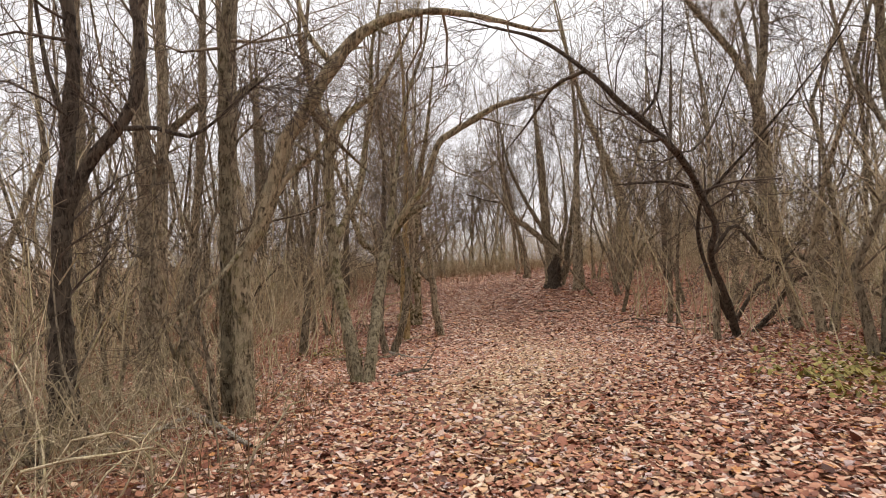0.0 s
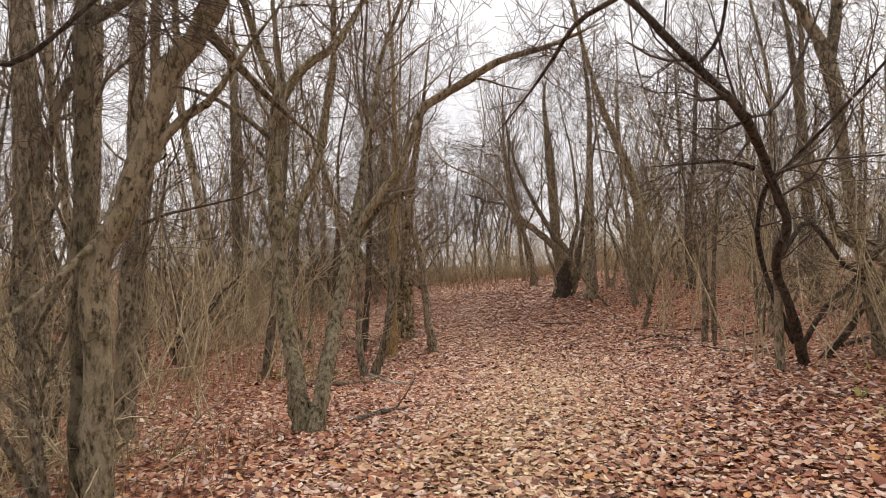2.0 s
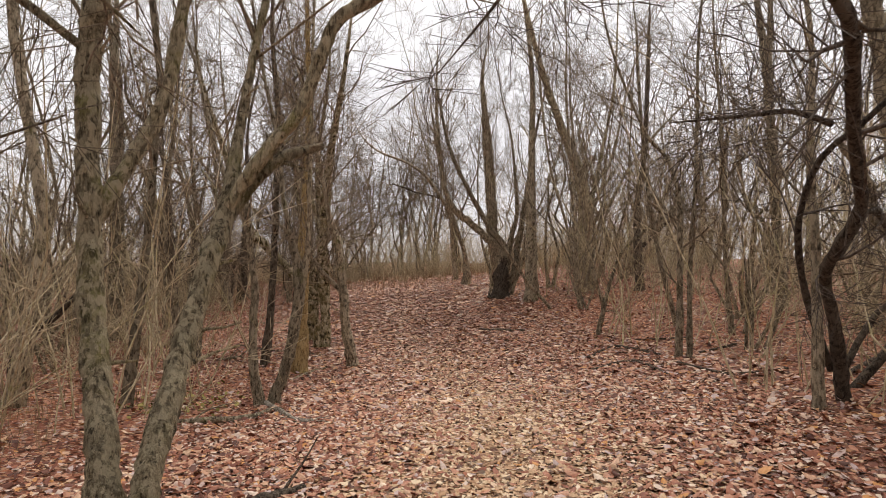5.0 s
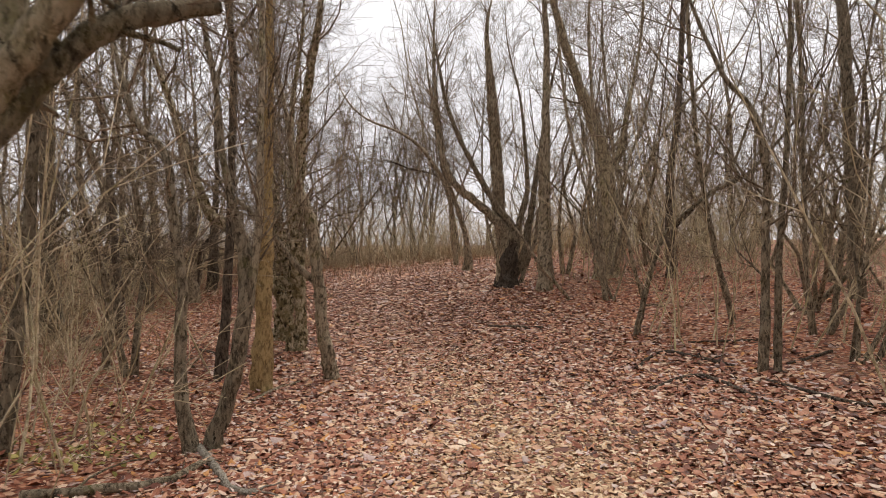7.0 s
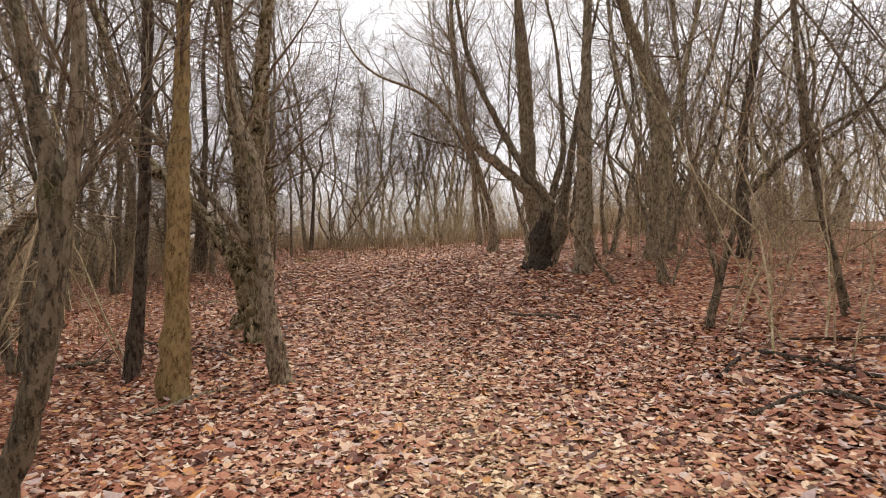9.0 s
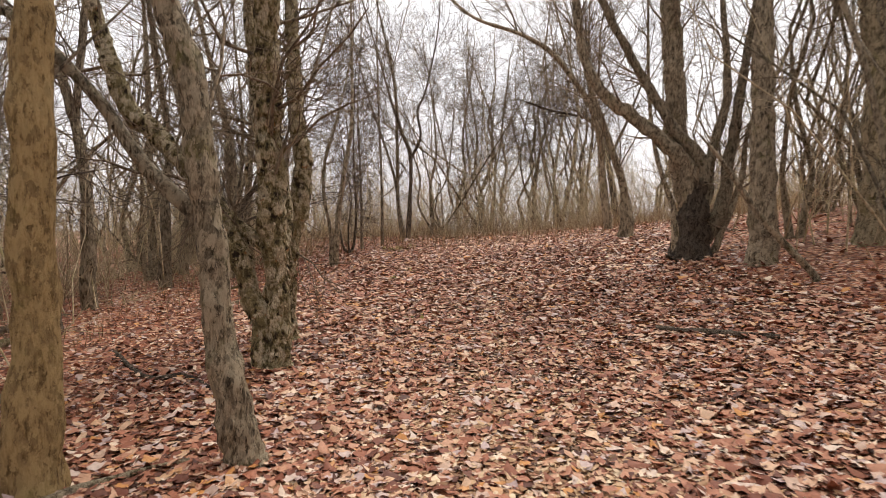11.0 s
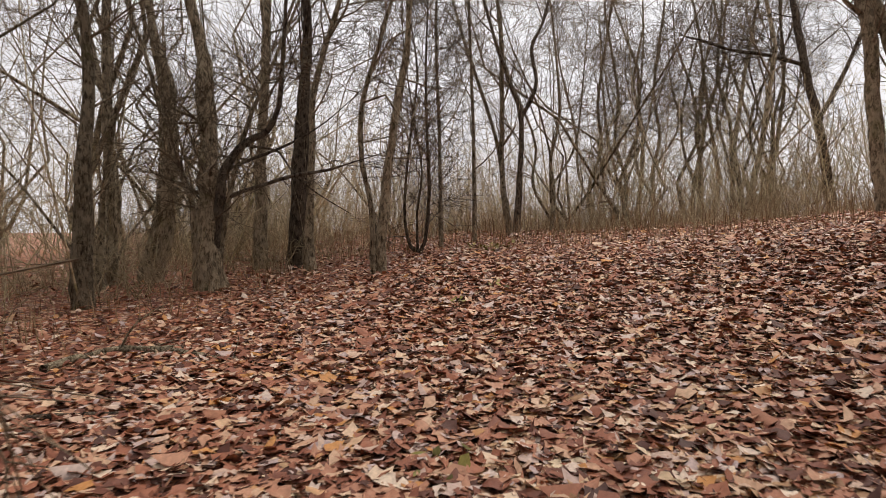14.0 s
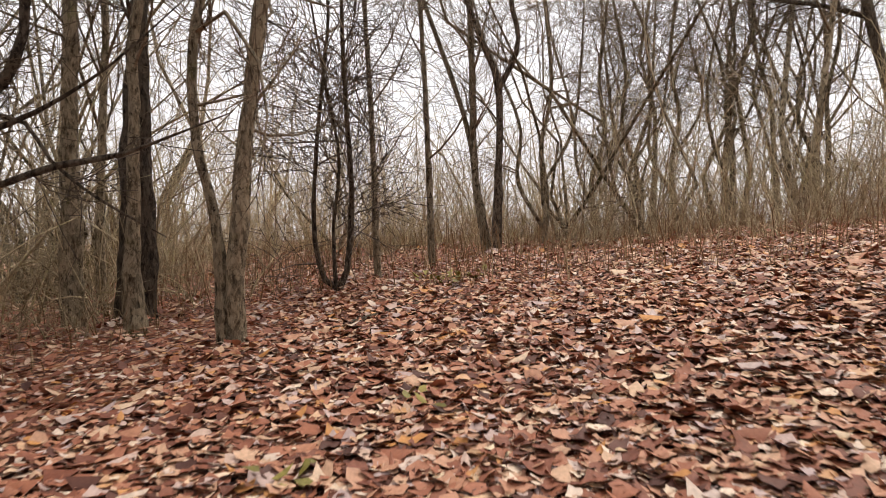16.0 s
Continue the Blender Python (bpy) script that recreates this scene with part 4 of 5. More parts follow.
tree(-5.08, 24.74, [
    [(0.00, 0.00, 0.00, 0.098), (0.03, 0.01, 1.35, 0.088), (0.08, 0.03, 2.96, 0.058)],
], "broad trunk at the edge of the hollow", BARK, TALL, top=11.0)
tree(-6.25, 26.32, [
    [(0.00, 0.00, 0.00, 0.080), (-0.02, -0.01, 1.41, 0.071), (-0.04, -0.01, 3.50, 0.061)],
], "slim trunk in the brush", BARK, TALL, top=11.0)
tree(4.79, 36.66, [
    [(0.00, 0.00, 0.00, 0.108), (-0.29, -0.10, 1.94, 0.099), (-0.61, -0.21, 3.29, 0.091), (-0.90, -0.31, 4.76, 0.075)],
    [(-0.66, -0.23, 3.53, 0.050), (-1.46, -0.50, 3.75, 0.041), (-2.29, -0.78, 3.88, 0.037), (-3.05, -1.04, 4.12, 0.029), (0,)],
    [(-0.37, -0.13, 2.18, 0.058), (0.19, 0.06, 3.30, 0.050), (0.49, 0.17, 4.04, 0.041)],
], "leaning trunk with a long level limb on the rise", BARK_DARK, UPRIGHT, top=8.0)
tree(-1.99, 32.35, [
    [(0.00, 0.00, 0.00, 0.065), (-0.15, -0.05, 1.24, 0.054), (-0.16, -0.05, 2.85, 0.050), (-0.21, -0.07, 4.44, 0.043)],
    [(-0.05, -0.02, 0.16, 0.043), (-0.23, -0.08, 1.77, 0.040), (-0.60, -0.20, 3.05, 0.036), (-0.91, -0.31, 4.01, 0.029)],
], "slender forked tree at the edge of the brush", BARK, UPRIGHT, top=10.0)
tree(-1.83, 32.30, [
    [(0.00, 0.00, 0.00, 0.064), (0.05, 0.02, 1.23, 0.054), (0.07, 0.02, 2.40, 0.054), (-0.17, -0.06, 3.14, 0.039), (-0.44, -0.15, 3.98, 0.032)],
    [(0.07, 0.02, 2.35, 0.046), (0.36, 0.12, 3.04, 0.039), (0.27, 0.09, 3.78, 0.036), (0.51, 0.18, 4.41, 0.029)],
], "slender dark tree with a spreading fork", BARK_DARK, UPRIGHT, top=10.0)
tree(-1.29, 33.38, [
    [(0.00, 0.00, 0.00, 0.046), (0.04, 0.01, 0.80, 0.042), (-0.02, -0.01, 1.60, 0.038), (0.15, 0.05, 2.62, 0.031), (-0.01, -0.00, 4.65, 0.023)],
    [(-0.00, -0.00, 0.23, 0.034), (-0.39, -0.13, 1.02, 0.031), (-0.35, -0.12, 1.94, 0.027), (-0.86, -0.29, 3.29, 0.019)],
    [(0.03, 0.01, 1.03, 0.027), (0.46, 0.16, 1.83, 0.023), (0.60, 0.21, 2.85, 0.019)],
], "bare tree at the edge of the dense brush", BARK, CROOKED, top=5.5)
tree(-0.77, 37.09, [
    [(0.00, 0.00, 0.00, 0.067), (-0.08, -0.03, 1.18, 0.053), (0.20, 0.07, 2.19, 0.048), (0.12, 0.04, 3.47, 0.038), (0.42, 0.14, 5.81, 0.029)],
    [(-0.00, -0.00, 0.47, 0.043), (-0.36, -0.12, 1.47, 0.038), (-0.45, -0.15, 2.61, 0.033), (-0.84, -0.29, 4.31, 0.024)],
    [(0.03, 0.01, 1.47, 0.033), (0.57, 0.20, 2.48, 0.029), (0.35, 0.12, 3.75, 0.024)],
], "bare tree at the edge of the dense brush", BARK, CROOKED, top=5.5)
tree(0.02, 37.15, [
    [(0.00, 0.00, 0.00, 0.076), (0.05, 0.02, 1.29, 0.052), (-0.22, -0.08, 2.27, 0.047), (-0.15, -0.05, 3.54, 0.038), (-0.49, -0.17, 5.70, 0.028)],
    [(-0.00, -0.00, 0.58, 0.043), (-0.22, -0.08, 1.57, 0.038), (-0.44, -0.15, 2.69, 0.033), (-0.59, -0.20, 4.37, 0.024)],
    [(0.03, 0.01, 1.57, 0.033), (0.56, 0.19, 2.56, 0.028), (0.74, 0.25, 3.83, 0.024)],
], "bare tree at the edge of the dense brush", BARK, CROOKED, top=5.5)
tree(0.83, 37.16, [
    [(0.00, 0.00, 0.00, 0.056), (-0.08, -0.03, 1.38, 0.051), (0.09, 0.03, 2.36, 0.047), (-0.06, -0.02, 3.60, 0.037), (0.16, 0.06, 5.60, 0.028)],
    [(-0.01, -0.00, 0.69, 0.042), (-0.49, -0.17, 1.65, 0.037), (-0.44, -0.15, 2.76, 0.033), (-0.35, -0.12, 4.42, 0.023)],
    [(0.03, 0.01, 1.66, 0.033), (0.55, 0.19, 2.64, 0.028), (0.33, 0.11, 3.88, 0.023)],
], "bare tree at the edge of the dense brush", BARK, CROOKED, top=5.5)
tree(1.88, 37.12, [
    [(0.00, 0.00, 0.00, 0.064), (0.04, 0.02, 1.51, 0.050), (-0.08, -0.03, 2.46, 0.045), (0.10, 0.03, 3.67, 0.036), (-0.13, -0.04, 5.42, 0.027)],
    [(-0.01, -0.00, 0.83, 0.041), (-0.35, -0.12, 1.78, 0.036), (-0.43, -0.15, 2.86, 0.032), (-0.12, -0.04, 4.48, 0.023)],
    [(0.03, 0.01, 1.78, 0.032), (0.53, 0.18, 2.73, 0.027), (0.70, 0.24, 3.95, 0.023)],
], "bare tree at the edge of the dense brush", BARK, CROOKED, top=5.5)
tree(2.71, 37.04, [
    [(0.00, 0.00, 0.00, 0.071), (-0.08, -0.03, 1.54, 0.049), (-0.12, -0.04, 2.46, 0.044), (-0.42, -0.14, 3.65, 0.036), (-0.35, -0.12, 5.25, 0.027)],
    [(-0.01, -0.00, 0.87, 0.040), (-0.22, -0.07, 1.80, 0.036), (-0.43, -0.15, 2.86, 0.031), (0.10, 0.04, 4.44, 0.022)],
    [(0.02, 0.01, 1.80, 0.031), (0.52, 0.18, 2.74, 0.027), (0.30, 0.10, 3.92, 0.022)],
], "bare tree at the edge of the dense brush", BARK, CROOKED, top=5.5)
tree(3.52, 36.92, [
    [(0.00, 0.00, 0.00, 0.052), (0.04, 0.01, 1.54, 0.048), (0.03, 0.01, 2.45, 0.043), (0.27, 0.09, 3.61, 0.035), (0.14, 0.05, 5.08, 0.026)],
    [(-0.01, -0.00, 0.89, 0.039), (-0.46, -0.16, 1.80, 0.035), (-0.42, -0.14, 2.83, 0.030), (0.32, 0.11, 4.38, 0.022)],
    [(0.02, 0.01, 1.80, 0.030), (0.50, 0.17, 2.71, 0.026), (0.66, 0.22, 3.87, 0.022)],
], "bare tree at the edge of the dense brush", BARK, CROOKED, top=5.5)
tree(-2.53, 29.52, [
    [(0.00, 0.00, 0.00, 0.035), (-0.02, -0.01, 1.72, 0.029), (-0.08, -0.03, 3.76, 0.023)],
], "slender bare tree behind the brush", BARK, UPRIGHT, top=9.0)
tree(-2.18, 30.35, [
    [(0.00, 0.00, 0.00, 0.037), (-0.02, -0.01, 1.84, 0.031), (-0.09, -0.03, 3.93, 0.025)],
], "slender bare tree behind the brush", BARK, UPRIGHT, top=9.0)
tree(5.11, 22.00, [
    [(0.00, 0.00, 0.00, 0.040), (-0.65, -0.05, 0.74, 0.040), (-1.14, -0.10, 1.45, 0.032), (0,)],
], "dead pole leaning against the forked tree", BARK, PLAIN, top=2.0, name="leaning_pole", category="dead wood")
tree(-4.22, 25.82, [
    [(0.00, 0.00, 0.00, 0.098), (0.05, 0.02, 0.67, 0.082), (0.15, 0.05, 1.39, 0.065), (0.40, 0.13, 1.78, 0.041), (0.64, 0.21, 1.90, 0.036), (0.77, 0.25, 2.17, 0.031), (0.82, 0.26, 2.45, 0.027)],
    [(0.07, 0.02, 1.03, 0.031), (0.27, 0.09, 1.16, 0.027), (0.62, 0.20, 1.28, 0.022), (0.97, 0.31, 1.39, 0.022), (1.31, 0.42, 1.44, 0.018), (1.53, 0.49, 1.51, 0.011), (0,)],
    [(0.15, 0.05, 1.43, 0.024), (0.43, 0.14, 1.57, 0.021), (0.64, 0.21, 1.65, 0.018), (0.91, 0.30, 1.77, 0.015), (1.16, 0.37, 1.91, 0.011), (1.42, 0.46, 2.11, 0.007), (0,)],
    [(0.38, 0.12, 1.75, 0.019), (0.77, 0.25, 1.68, 0.013), (0.94, 0.30, 1.43, 0.012), (1.20, 0.39, 1.19, 0.010), (0,)],
], "crooked tree with long level limbs over the hollow", BARK_DARK, BARE, top=7.0)
tree(-3.67, 27.19, [
    [(0.00, 0.00, 0.00, 0.079), (0.01, 0.00, 0.88, 0.052), (0.05, 0.02, 1.79, 0.049), (0.12, 0.04, 2.70, 0.043)],
], "grey trunk beside the dark one", BARK, TALL, top=10.0)
tree(-5.36, 28.51, [
    [(0.00, 0.00, 0.00, 0.050), (0.01, 0.00, 1.02, 0.045), (0.08, 0.02, 2.03, 0.045), (0.13, 0.04, 3.37, 0.036)],
], "twisted slender stem in the hollow", BARK, UPRIGHT, top=9.0)
tree(-5.96, 21.40, [
    [(0.00, 0.00, 0.00, 0.196), (-0.05, 0.01, 2.18, 0.123), (-0.05, 0.01, 4.35, 0.116), (-0.11, 0.01, 6.52, 0.102)],
], "slender grey tree in the hollow", BARK, TALL, top=10.0)
tree(-4.45, 21.07, [
    [(0.00, 0.00, 0.00, 0.079), (-0.16, 0.02, 1.62, 0.072), (-0.27, 0.03, 3.23, 0.065), (-0.54, 0.07, 4.84, 0.057), (-1.28, 0.17, 5.80, 0.036)],
], "thin crooked dark tree near the clump", BARK_DARK, CROOKED, top=8.0)
tree(9.52, 18.40, [
    [(0.00, 0.00, 0.00, 0.113), (-0.09, 0.01, 1.70, 0.100), (-0.18, 0.02, 3.70, 0.093), (-0.27, 0.04, 5.19, 0.087)],
], "upright trunk with a dark foot", BARK, TALL, top=10.0)
tree(7.10, 16.35, [
    [(0.00, 0.00, 0.00, 0.037), (-0.13, 0.02, 1.12, 0.032), (-0.17, 0.02, 2.31, 0.029), (-0.20, 0.03, 3.90, 0.027)],
], "slender straight stem on the bank", BARK, UPRIGHT, top=8.0)


# ---- woodland further off ----
def prototype(k, style, height, radius, stems, mat, lean=0.08, bend=0.12):
    rng = np.random.default_rng(500 + k)
    runs = []
    for s in range(stems):
        a = rng.uniform(0, 2 * np.pi)
        sp = lean * (0.5 + s) * height * 0.5
        h = height * rng.uniform(0.75, 1.05)
        r = radius * rng.uniform(0.6, 1.0)
        ox, oy = 0.08 * s * np.cos(a * 2), 0.08 * s * np.sin(a * 2)
        run = [(ox, oy, 0, r)]
        for f in (0.14, 0.3, 0.45, 0.6, 0.8, 1.0):
            run.append((ox + np.cos(a) * sp * f + rng.normal(0, 1.5 * bend), oy + np.sin(a) * sp * f + rng.normal(0, 1.5 * bend), h * f, r * (1 - 0.82 * f)))
        runs.append(run)
    return tree(0, 0, runs, "slender bare grey-brown woodland tree", mat, style, top=height * 0.5, name="woodland_tree", fine=False)


def far_style(count, spread, length, start, wander=0.18, rise=0.1):
    s = dict(count=count, spread=spread, length=length, wander=wander, rise=rise)
    s["from"] = start
    return s


PROTOS = [
    prototype(0, far_style((13, 5, 3), 42, 2.0, 0.2), 12, 0.085, 1, BARK, 0.05),
    prototype(1, far_style((12, 5, 3), 46, 1.9, 0.15), 10, 0.065, 1, BARK, 0.14, 0.16),
    prototype(2, far_style((7, 5, 3), 44, 1.7, 0.15), 9, 0.055, 2, BARK, 0.18, 0.16),
    prototype(3, far_style((5, 5, 3), 50, 1.5, 0.12, 0.26, 0.05), 7.5, 0.045, 3, BARK, 0.28, 0.18),
    prototype(4, far_style((14, 5, 3), 42, 2.1, 0.25), 14, 0.115, 1, BARK_MOSS, 0.03),
    prototype(5, far_style((4, 5, 3), 54, 1.4, 0.1, 0.28, 0.04), 6.5, 0.035, 4, BARK, 0.32, 0.18),
    prototype(6, far_style((6, 5, 3), 46, 1.8, 0.15), 10, 0.075, 2, BARK_DARK, 0.12, 0.16),
    prototype(7, far_style((4, 5, 3), 58, 1.5, 0.08, 0.3, 0.02), 5, 0.03, 5, BARK, 0.4, 0.14),
    prototype(8, far_style((10, 5, 3), 58, 1.7, 0.12, 0.32, 0.02), 8.5, 0.06, 2, BARK, 0.25, 0.22),
]
HERO = [(o.location.x, o.location.y) for o in scene.objects if o.parent is None and o.name.startswith("tree")]


def fill():
    rng = np.random.default_rng(77)
    spots = []
    tries = 0
    while len(spots) < 178 and tries < 20000:
        tries += 1
        y = rng.uniform(-6, 62)
        x = rng.uniform(-34, 38)
        d = x - float(walk_x(y))
        if y < 20:
            if -4.5 < d < 5.0:
                continue
        elif y < 34:
            if -7.5 + (y - 20) * 0.25 < d < 8.0:
                continue
        if y < -3.5 and abs(x) < 2:
            continue
        far = max(0, y - 32) / 13 + max(0, abs(d) - 16) / 60
        if rng.random() < far:
            continue
        if any((x - a) ** 2 + (y - b) ** 2 < 0.8 for a, b in HERO):
            continue
        if any((x - a) ** 2 + (y - b) ** 2 < 1.7 for a, b, _ in spots):
            continue
        spots.append((x, y, rng.random()))
    for _ in range(9):
        spots[-1 - _] = (rng.uniform(1.5, 15), rng.uniform(33.5, 40), rng.random())
    for k in range(44):
        y = rng.uniform(5, 32)
        side = 1 if k % 4 else -1
        x = float(walk_x(y)) + side * rng.uniform(4.6 if side > 0 else 5.5, 13)
        spots.append((x, y, -0.2 + 0.5 * rng.random()))
    for k in range(24):
        y = rng.uniform(13, 33)
        spots.append((float(walk_x(y)) + rng.uniform(6.5, 13), y, -0.2 + 0.5 * rng.random()))
    for k in range(22):
        y = rng.uniform(15, 30)
        spots.append((float(walk_x(y)) - rng.uniform(4.2 if y < 18 else 6.0, 14), y, -0.3 + 0.6 * rng.random()))
    for k in range(5):
        spots.append((rng.uniform(-5.5, -2.2), rng.uniform(3.5, 9.5), -0.75 + 0.3 * rng.random()))
    used = set()
    for k, (x, y, q) in enumerate(spots):
        j = (0, 1, 2, 3, 5, 6, 7, 1, 2, 3, 4, 5, 7, 6)[k % 14]
        if k >= 178:
            j = (3, 5, 7, 8)[k % 4]
        if y > 31 and j in (0, 4, 1, 6):
            j = (3, 5, 7, 8)[k % 4]
        s = 0.95 + 0.55 * q
        m = pose(x, y, land_at(x, y), 0, 0, 360 * rng.random())
        ob = PROTOS[j]
        if j in used:
            ob = copy_thing(PROTOS[j], m)
        ob.matrix_basis = m @ Matrix.Diagonal((s, s, s, 1))
        used.add(j)
        tagged(ob, group="woodland trees")


fill()


def far_woods():
    """The wood beyond, too thick to count."""
    rng = np.random.default_rng(9)
    n = 230
    a = rng.uniform(0, 2 * np.pi, n)
    d = rng.uniform(36, 95, n)
    x, y = 1 + d * np.sin(a), 14 + d * np.cos(a)
    ahead = (np.abs(a) < 0.9) | (np.abs(a - 2 * np.pi) < 0.9)
    ok = ahead | (rng.random(n) < 0.35)
    x, y = x[ok], y[ok]
    m = len(x)
    h, r = rng.uniform(7, 17, m), rng.uniform(0.03, 0.09, m)
    f = np.linspace(0, 1, 5)
    lean = rng.normal(0, 0.11, (m, 2)) * h[:, None]
    pts = np.zeros((m, 5, 3))
    pts[..., 0] = x[:, None] + lean[:, :1] * f + np.cumsum(rng.normal(0, 0.42, (m, 5)), 1)
    pts[..., 1] = y[:, None] + lean[:, 1:] * f
    pts[..., 2] = land(x, y)[:, None] - 0.2 + h[:, None] * f
    rad = r[:, None] * (1 - 0.8 * f)
    t = Tubes()
    t.add(pts, rad, 5)
    b1, r1 = sprout(rng, pts, rad, 13, 0.1, 50, 2.8, 4, 0.24, 0.07)
    t.add(b1, np.maximum(r1, 0.014), 3)
    b2, r2 = sprout(rng, b1, r1, 5, 0.2, 50, 1.5, 3, 0.24, 0.05, 0.7, 0.02)
    t.add(b2, np.maximum(r2, 0.008), 3)
    me = t.mesh("far_woods", rng)
    # the pale bark paints distance haze onto these trees
    me.materials.append(THICKET_HAZE)
    tagged(new("far_woods", me), "distant bare trees of the wood, coloured pale for haze", "woods", kind="stuff")


far_woods()


# ---- undergrowth ----
def thicket(k, stems, height, spread):
    rng = np.random.default_rng(900 + k)
    foot = np.zeros((stems, 1, 3))
    foot[:, 0, :2] = rng.normal(0, 0.22, (stems, 2))
    a = rng.uniform(0, 2 * np.pi, stems)
    lean = np.abs(rng.normal(0.3, spread * 1.5, stems))
    d = unit(np.stack([np.cos(a) * lean, np.sin(a) * lean, np.ones(stems)], -1))
    span = height * rng.uniform(0.45, 1.1, stems)
    out = [foot[:, 0] - np.array([0, 0, 0.1])]
    for _ in range(5):
        d = d + rng.normal(0, 0.24, d.shape)
        d[:, 2] -= 0.07 * spread * 4
        d = unit(d)
        out.append(out[-1] + d * (span / 5)[:, None])
    pts = np.stack(out, 1)
    rad = rng.uniform(0.005, 0.013, stems)[:, None] * np.linspace(1, 0.4, 6)[None]
    root = tagged(new("thicket"), "tangled shrub of thin bare tan stems", "shrub", group="undergrowth shrubs")
    for half in (slice(0, stems // 2), slice(stems // 2, stems)):
        t = Tubes()
        t.add(pts[half], rad[half], 3)
        tagged(part_mesh("cane_cluster", t.mesh("cane_cluster", rng), THICKET_HAZE, root), "thin arching tan canes", kind="stuff")
        b, r = sprout(rng, pts[half], rad[half], 4, 0.12, 50, height * 0.4, 3, 0.22, 0.05, 0.7, 0.005)
        b2, r2 = sprout(rng, b, r, 2, 0.1, 50, height * 0.2, 2, 0.2, 0.05, 0.8, 0.003)
        t = Tubes()
        t.add(b, r, 3)
        t.add(b2, r2, 3)
        tagged(part_mesh("twig_spray", t.mesh("twig_spray", rng), THICKET_HAZE, root), "fine dry side twigs", kind="stuff")
    return root


THICKETS = [thicket(0, 20, 1.9, 0.25), thicket(1, 22, 1.3, 0.5), thicket(2, 18, 2.8, 0.2), thicket(3, 24, 0.8, 0.7)]


def place_thickets():
    rng = np.random.default_rng(31)
    spots = []

    def put(count, x0, x1, y0, y1, kinds, gap):
        for _ in range(count):
            x, y = rng.uniform(x0, x1), rng.uniform(y0, y1)
            d = x - float(walk_x(y))
            if -gap < d < gap:
                continue
            spots.append((x, y, kinds[int(rng.integers(len(kinds)))]))
    put(16, -5.8, -1.7, 1.0, 8.0, (0, 1, 3), 2.0)
    put(22, -10, -4.6, 4, 18, (1, 3), 4.6)
    put(26, -9, -4.5, 18, 34, (0, 2, 1), 3.0)
    put(44, -10, 14, 33, 42, (0, 1, 3), 0.0)
    put(26, 8, 16, 8, 30, (0, 2), 5.0)
    put(22, 5.5, 13, -1, 12, (0, 2), 4.0)
    put(10, -25, 25, 42, 50, (0, 2), 0.0)
    put(24, -8, -3.6, 22, 33, (1, 3), 3.4)
    put(26, -4, 9, 31.5, 36, (1, 3), 0.0)
    put(16, -6.5, -2.4, 3.2, 8.0, (1, 3), 2.2)
    used = set()
    for x, y, k in spots:
        m = pose(x, y, land_at(x, y), 0, 0, 360 * rng.random())
        s = rng.uniform(0.75, 1.3)
        ob = THICKETS[k]
        if k in used:
            ob = copy_thing(ob, m)
        ob.matrix_basis = m @ Matrix.Diagonal((s, s, s, 1))
        used.add(k)


place_thickets()


def grass_stuff():
    rng = np.random.default_rng(55)
    xs, ys = [], []
    for count, x0, x1, y0, y1 in ((2200, -5.8, -1.4, 0.8, 8.2), (4200, -9, -3.2, 7, 30), (9000, -8, 10, 28.5, 40)):
        xs.append(rng.uniform(x0, x1, count))
        ys.append(rng.uniform(y0, y1, count))
    x, y = np.concatenate(xs), np.concatenate(ys)
    n = len(x)
    h = rng.uniform(0.15, 0.6, n) * np.where(y > 28, 1.3, 0.8)
    a, lean = rng.uniform(0, 2 * np.pi, n), rng.uniform(0.1, 0.9, n)
    w = rng.uniform(0.003, 0.006, n)
    z = land(x, y)
    d = np.stack([np.cos(a), np.sin(a)], -1)
    v = np.zeros((n, 6, 3))
    for q, f in enumerate((0.0, 0.5, 1.0)):
        cx, cy = x + d[:, 0] * lean * h * f ** 1.6, y + d[:, 1] * lean * h * f ** 1.6
        for s, k in ((-1, 0), (1, 1)):
            v[:, q * 2 + k] = np.stack([cx - s * d[:, 1] * w * (1.1 - f), cy + s * d[:, 0] * w * (1.1 - f), z - 0.02 + h * f * (1 - 0.25 * lean * f)], -1)
    base = (np.arange(n) * 6)[:, None]
    q = np.concatenate([base + np.array([[0, 1, 3, 2]]), base + np.array([[2, 3, 5, 4]])], 0)
    me = mesh_from("dry_grass", v.reshape(-1, 3), q)
    me.materials.append(STRAW)
    tagged(new("dry_grass", me), "dry straw-coloured grass among the trees", "grass", kind="stuff")


grass_stuff()


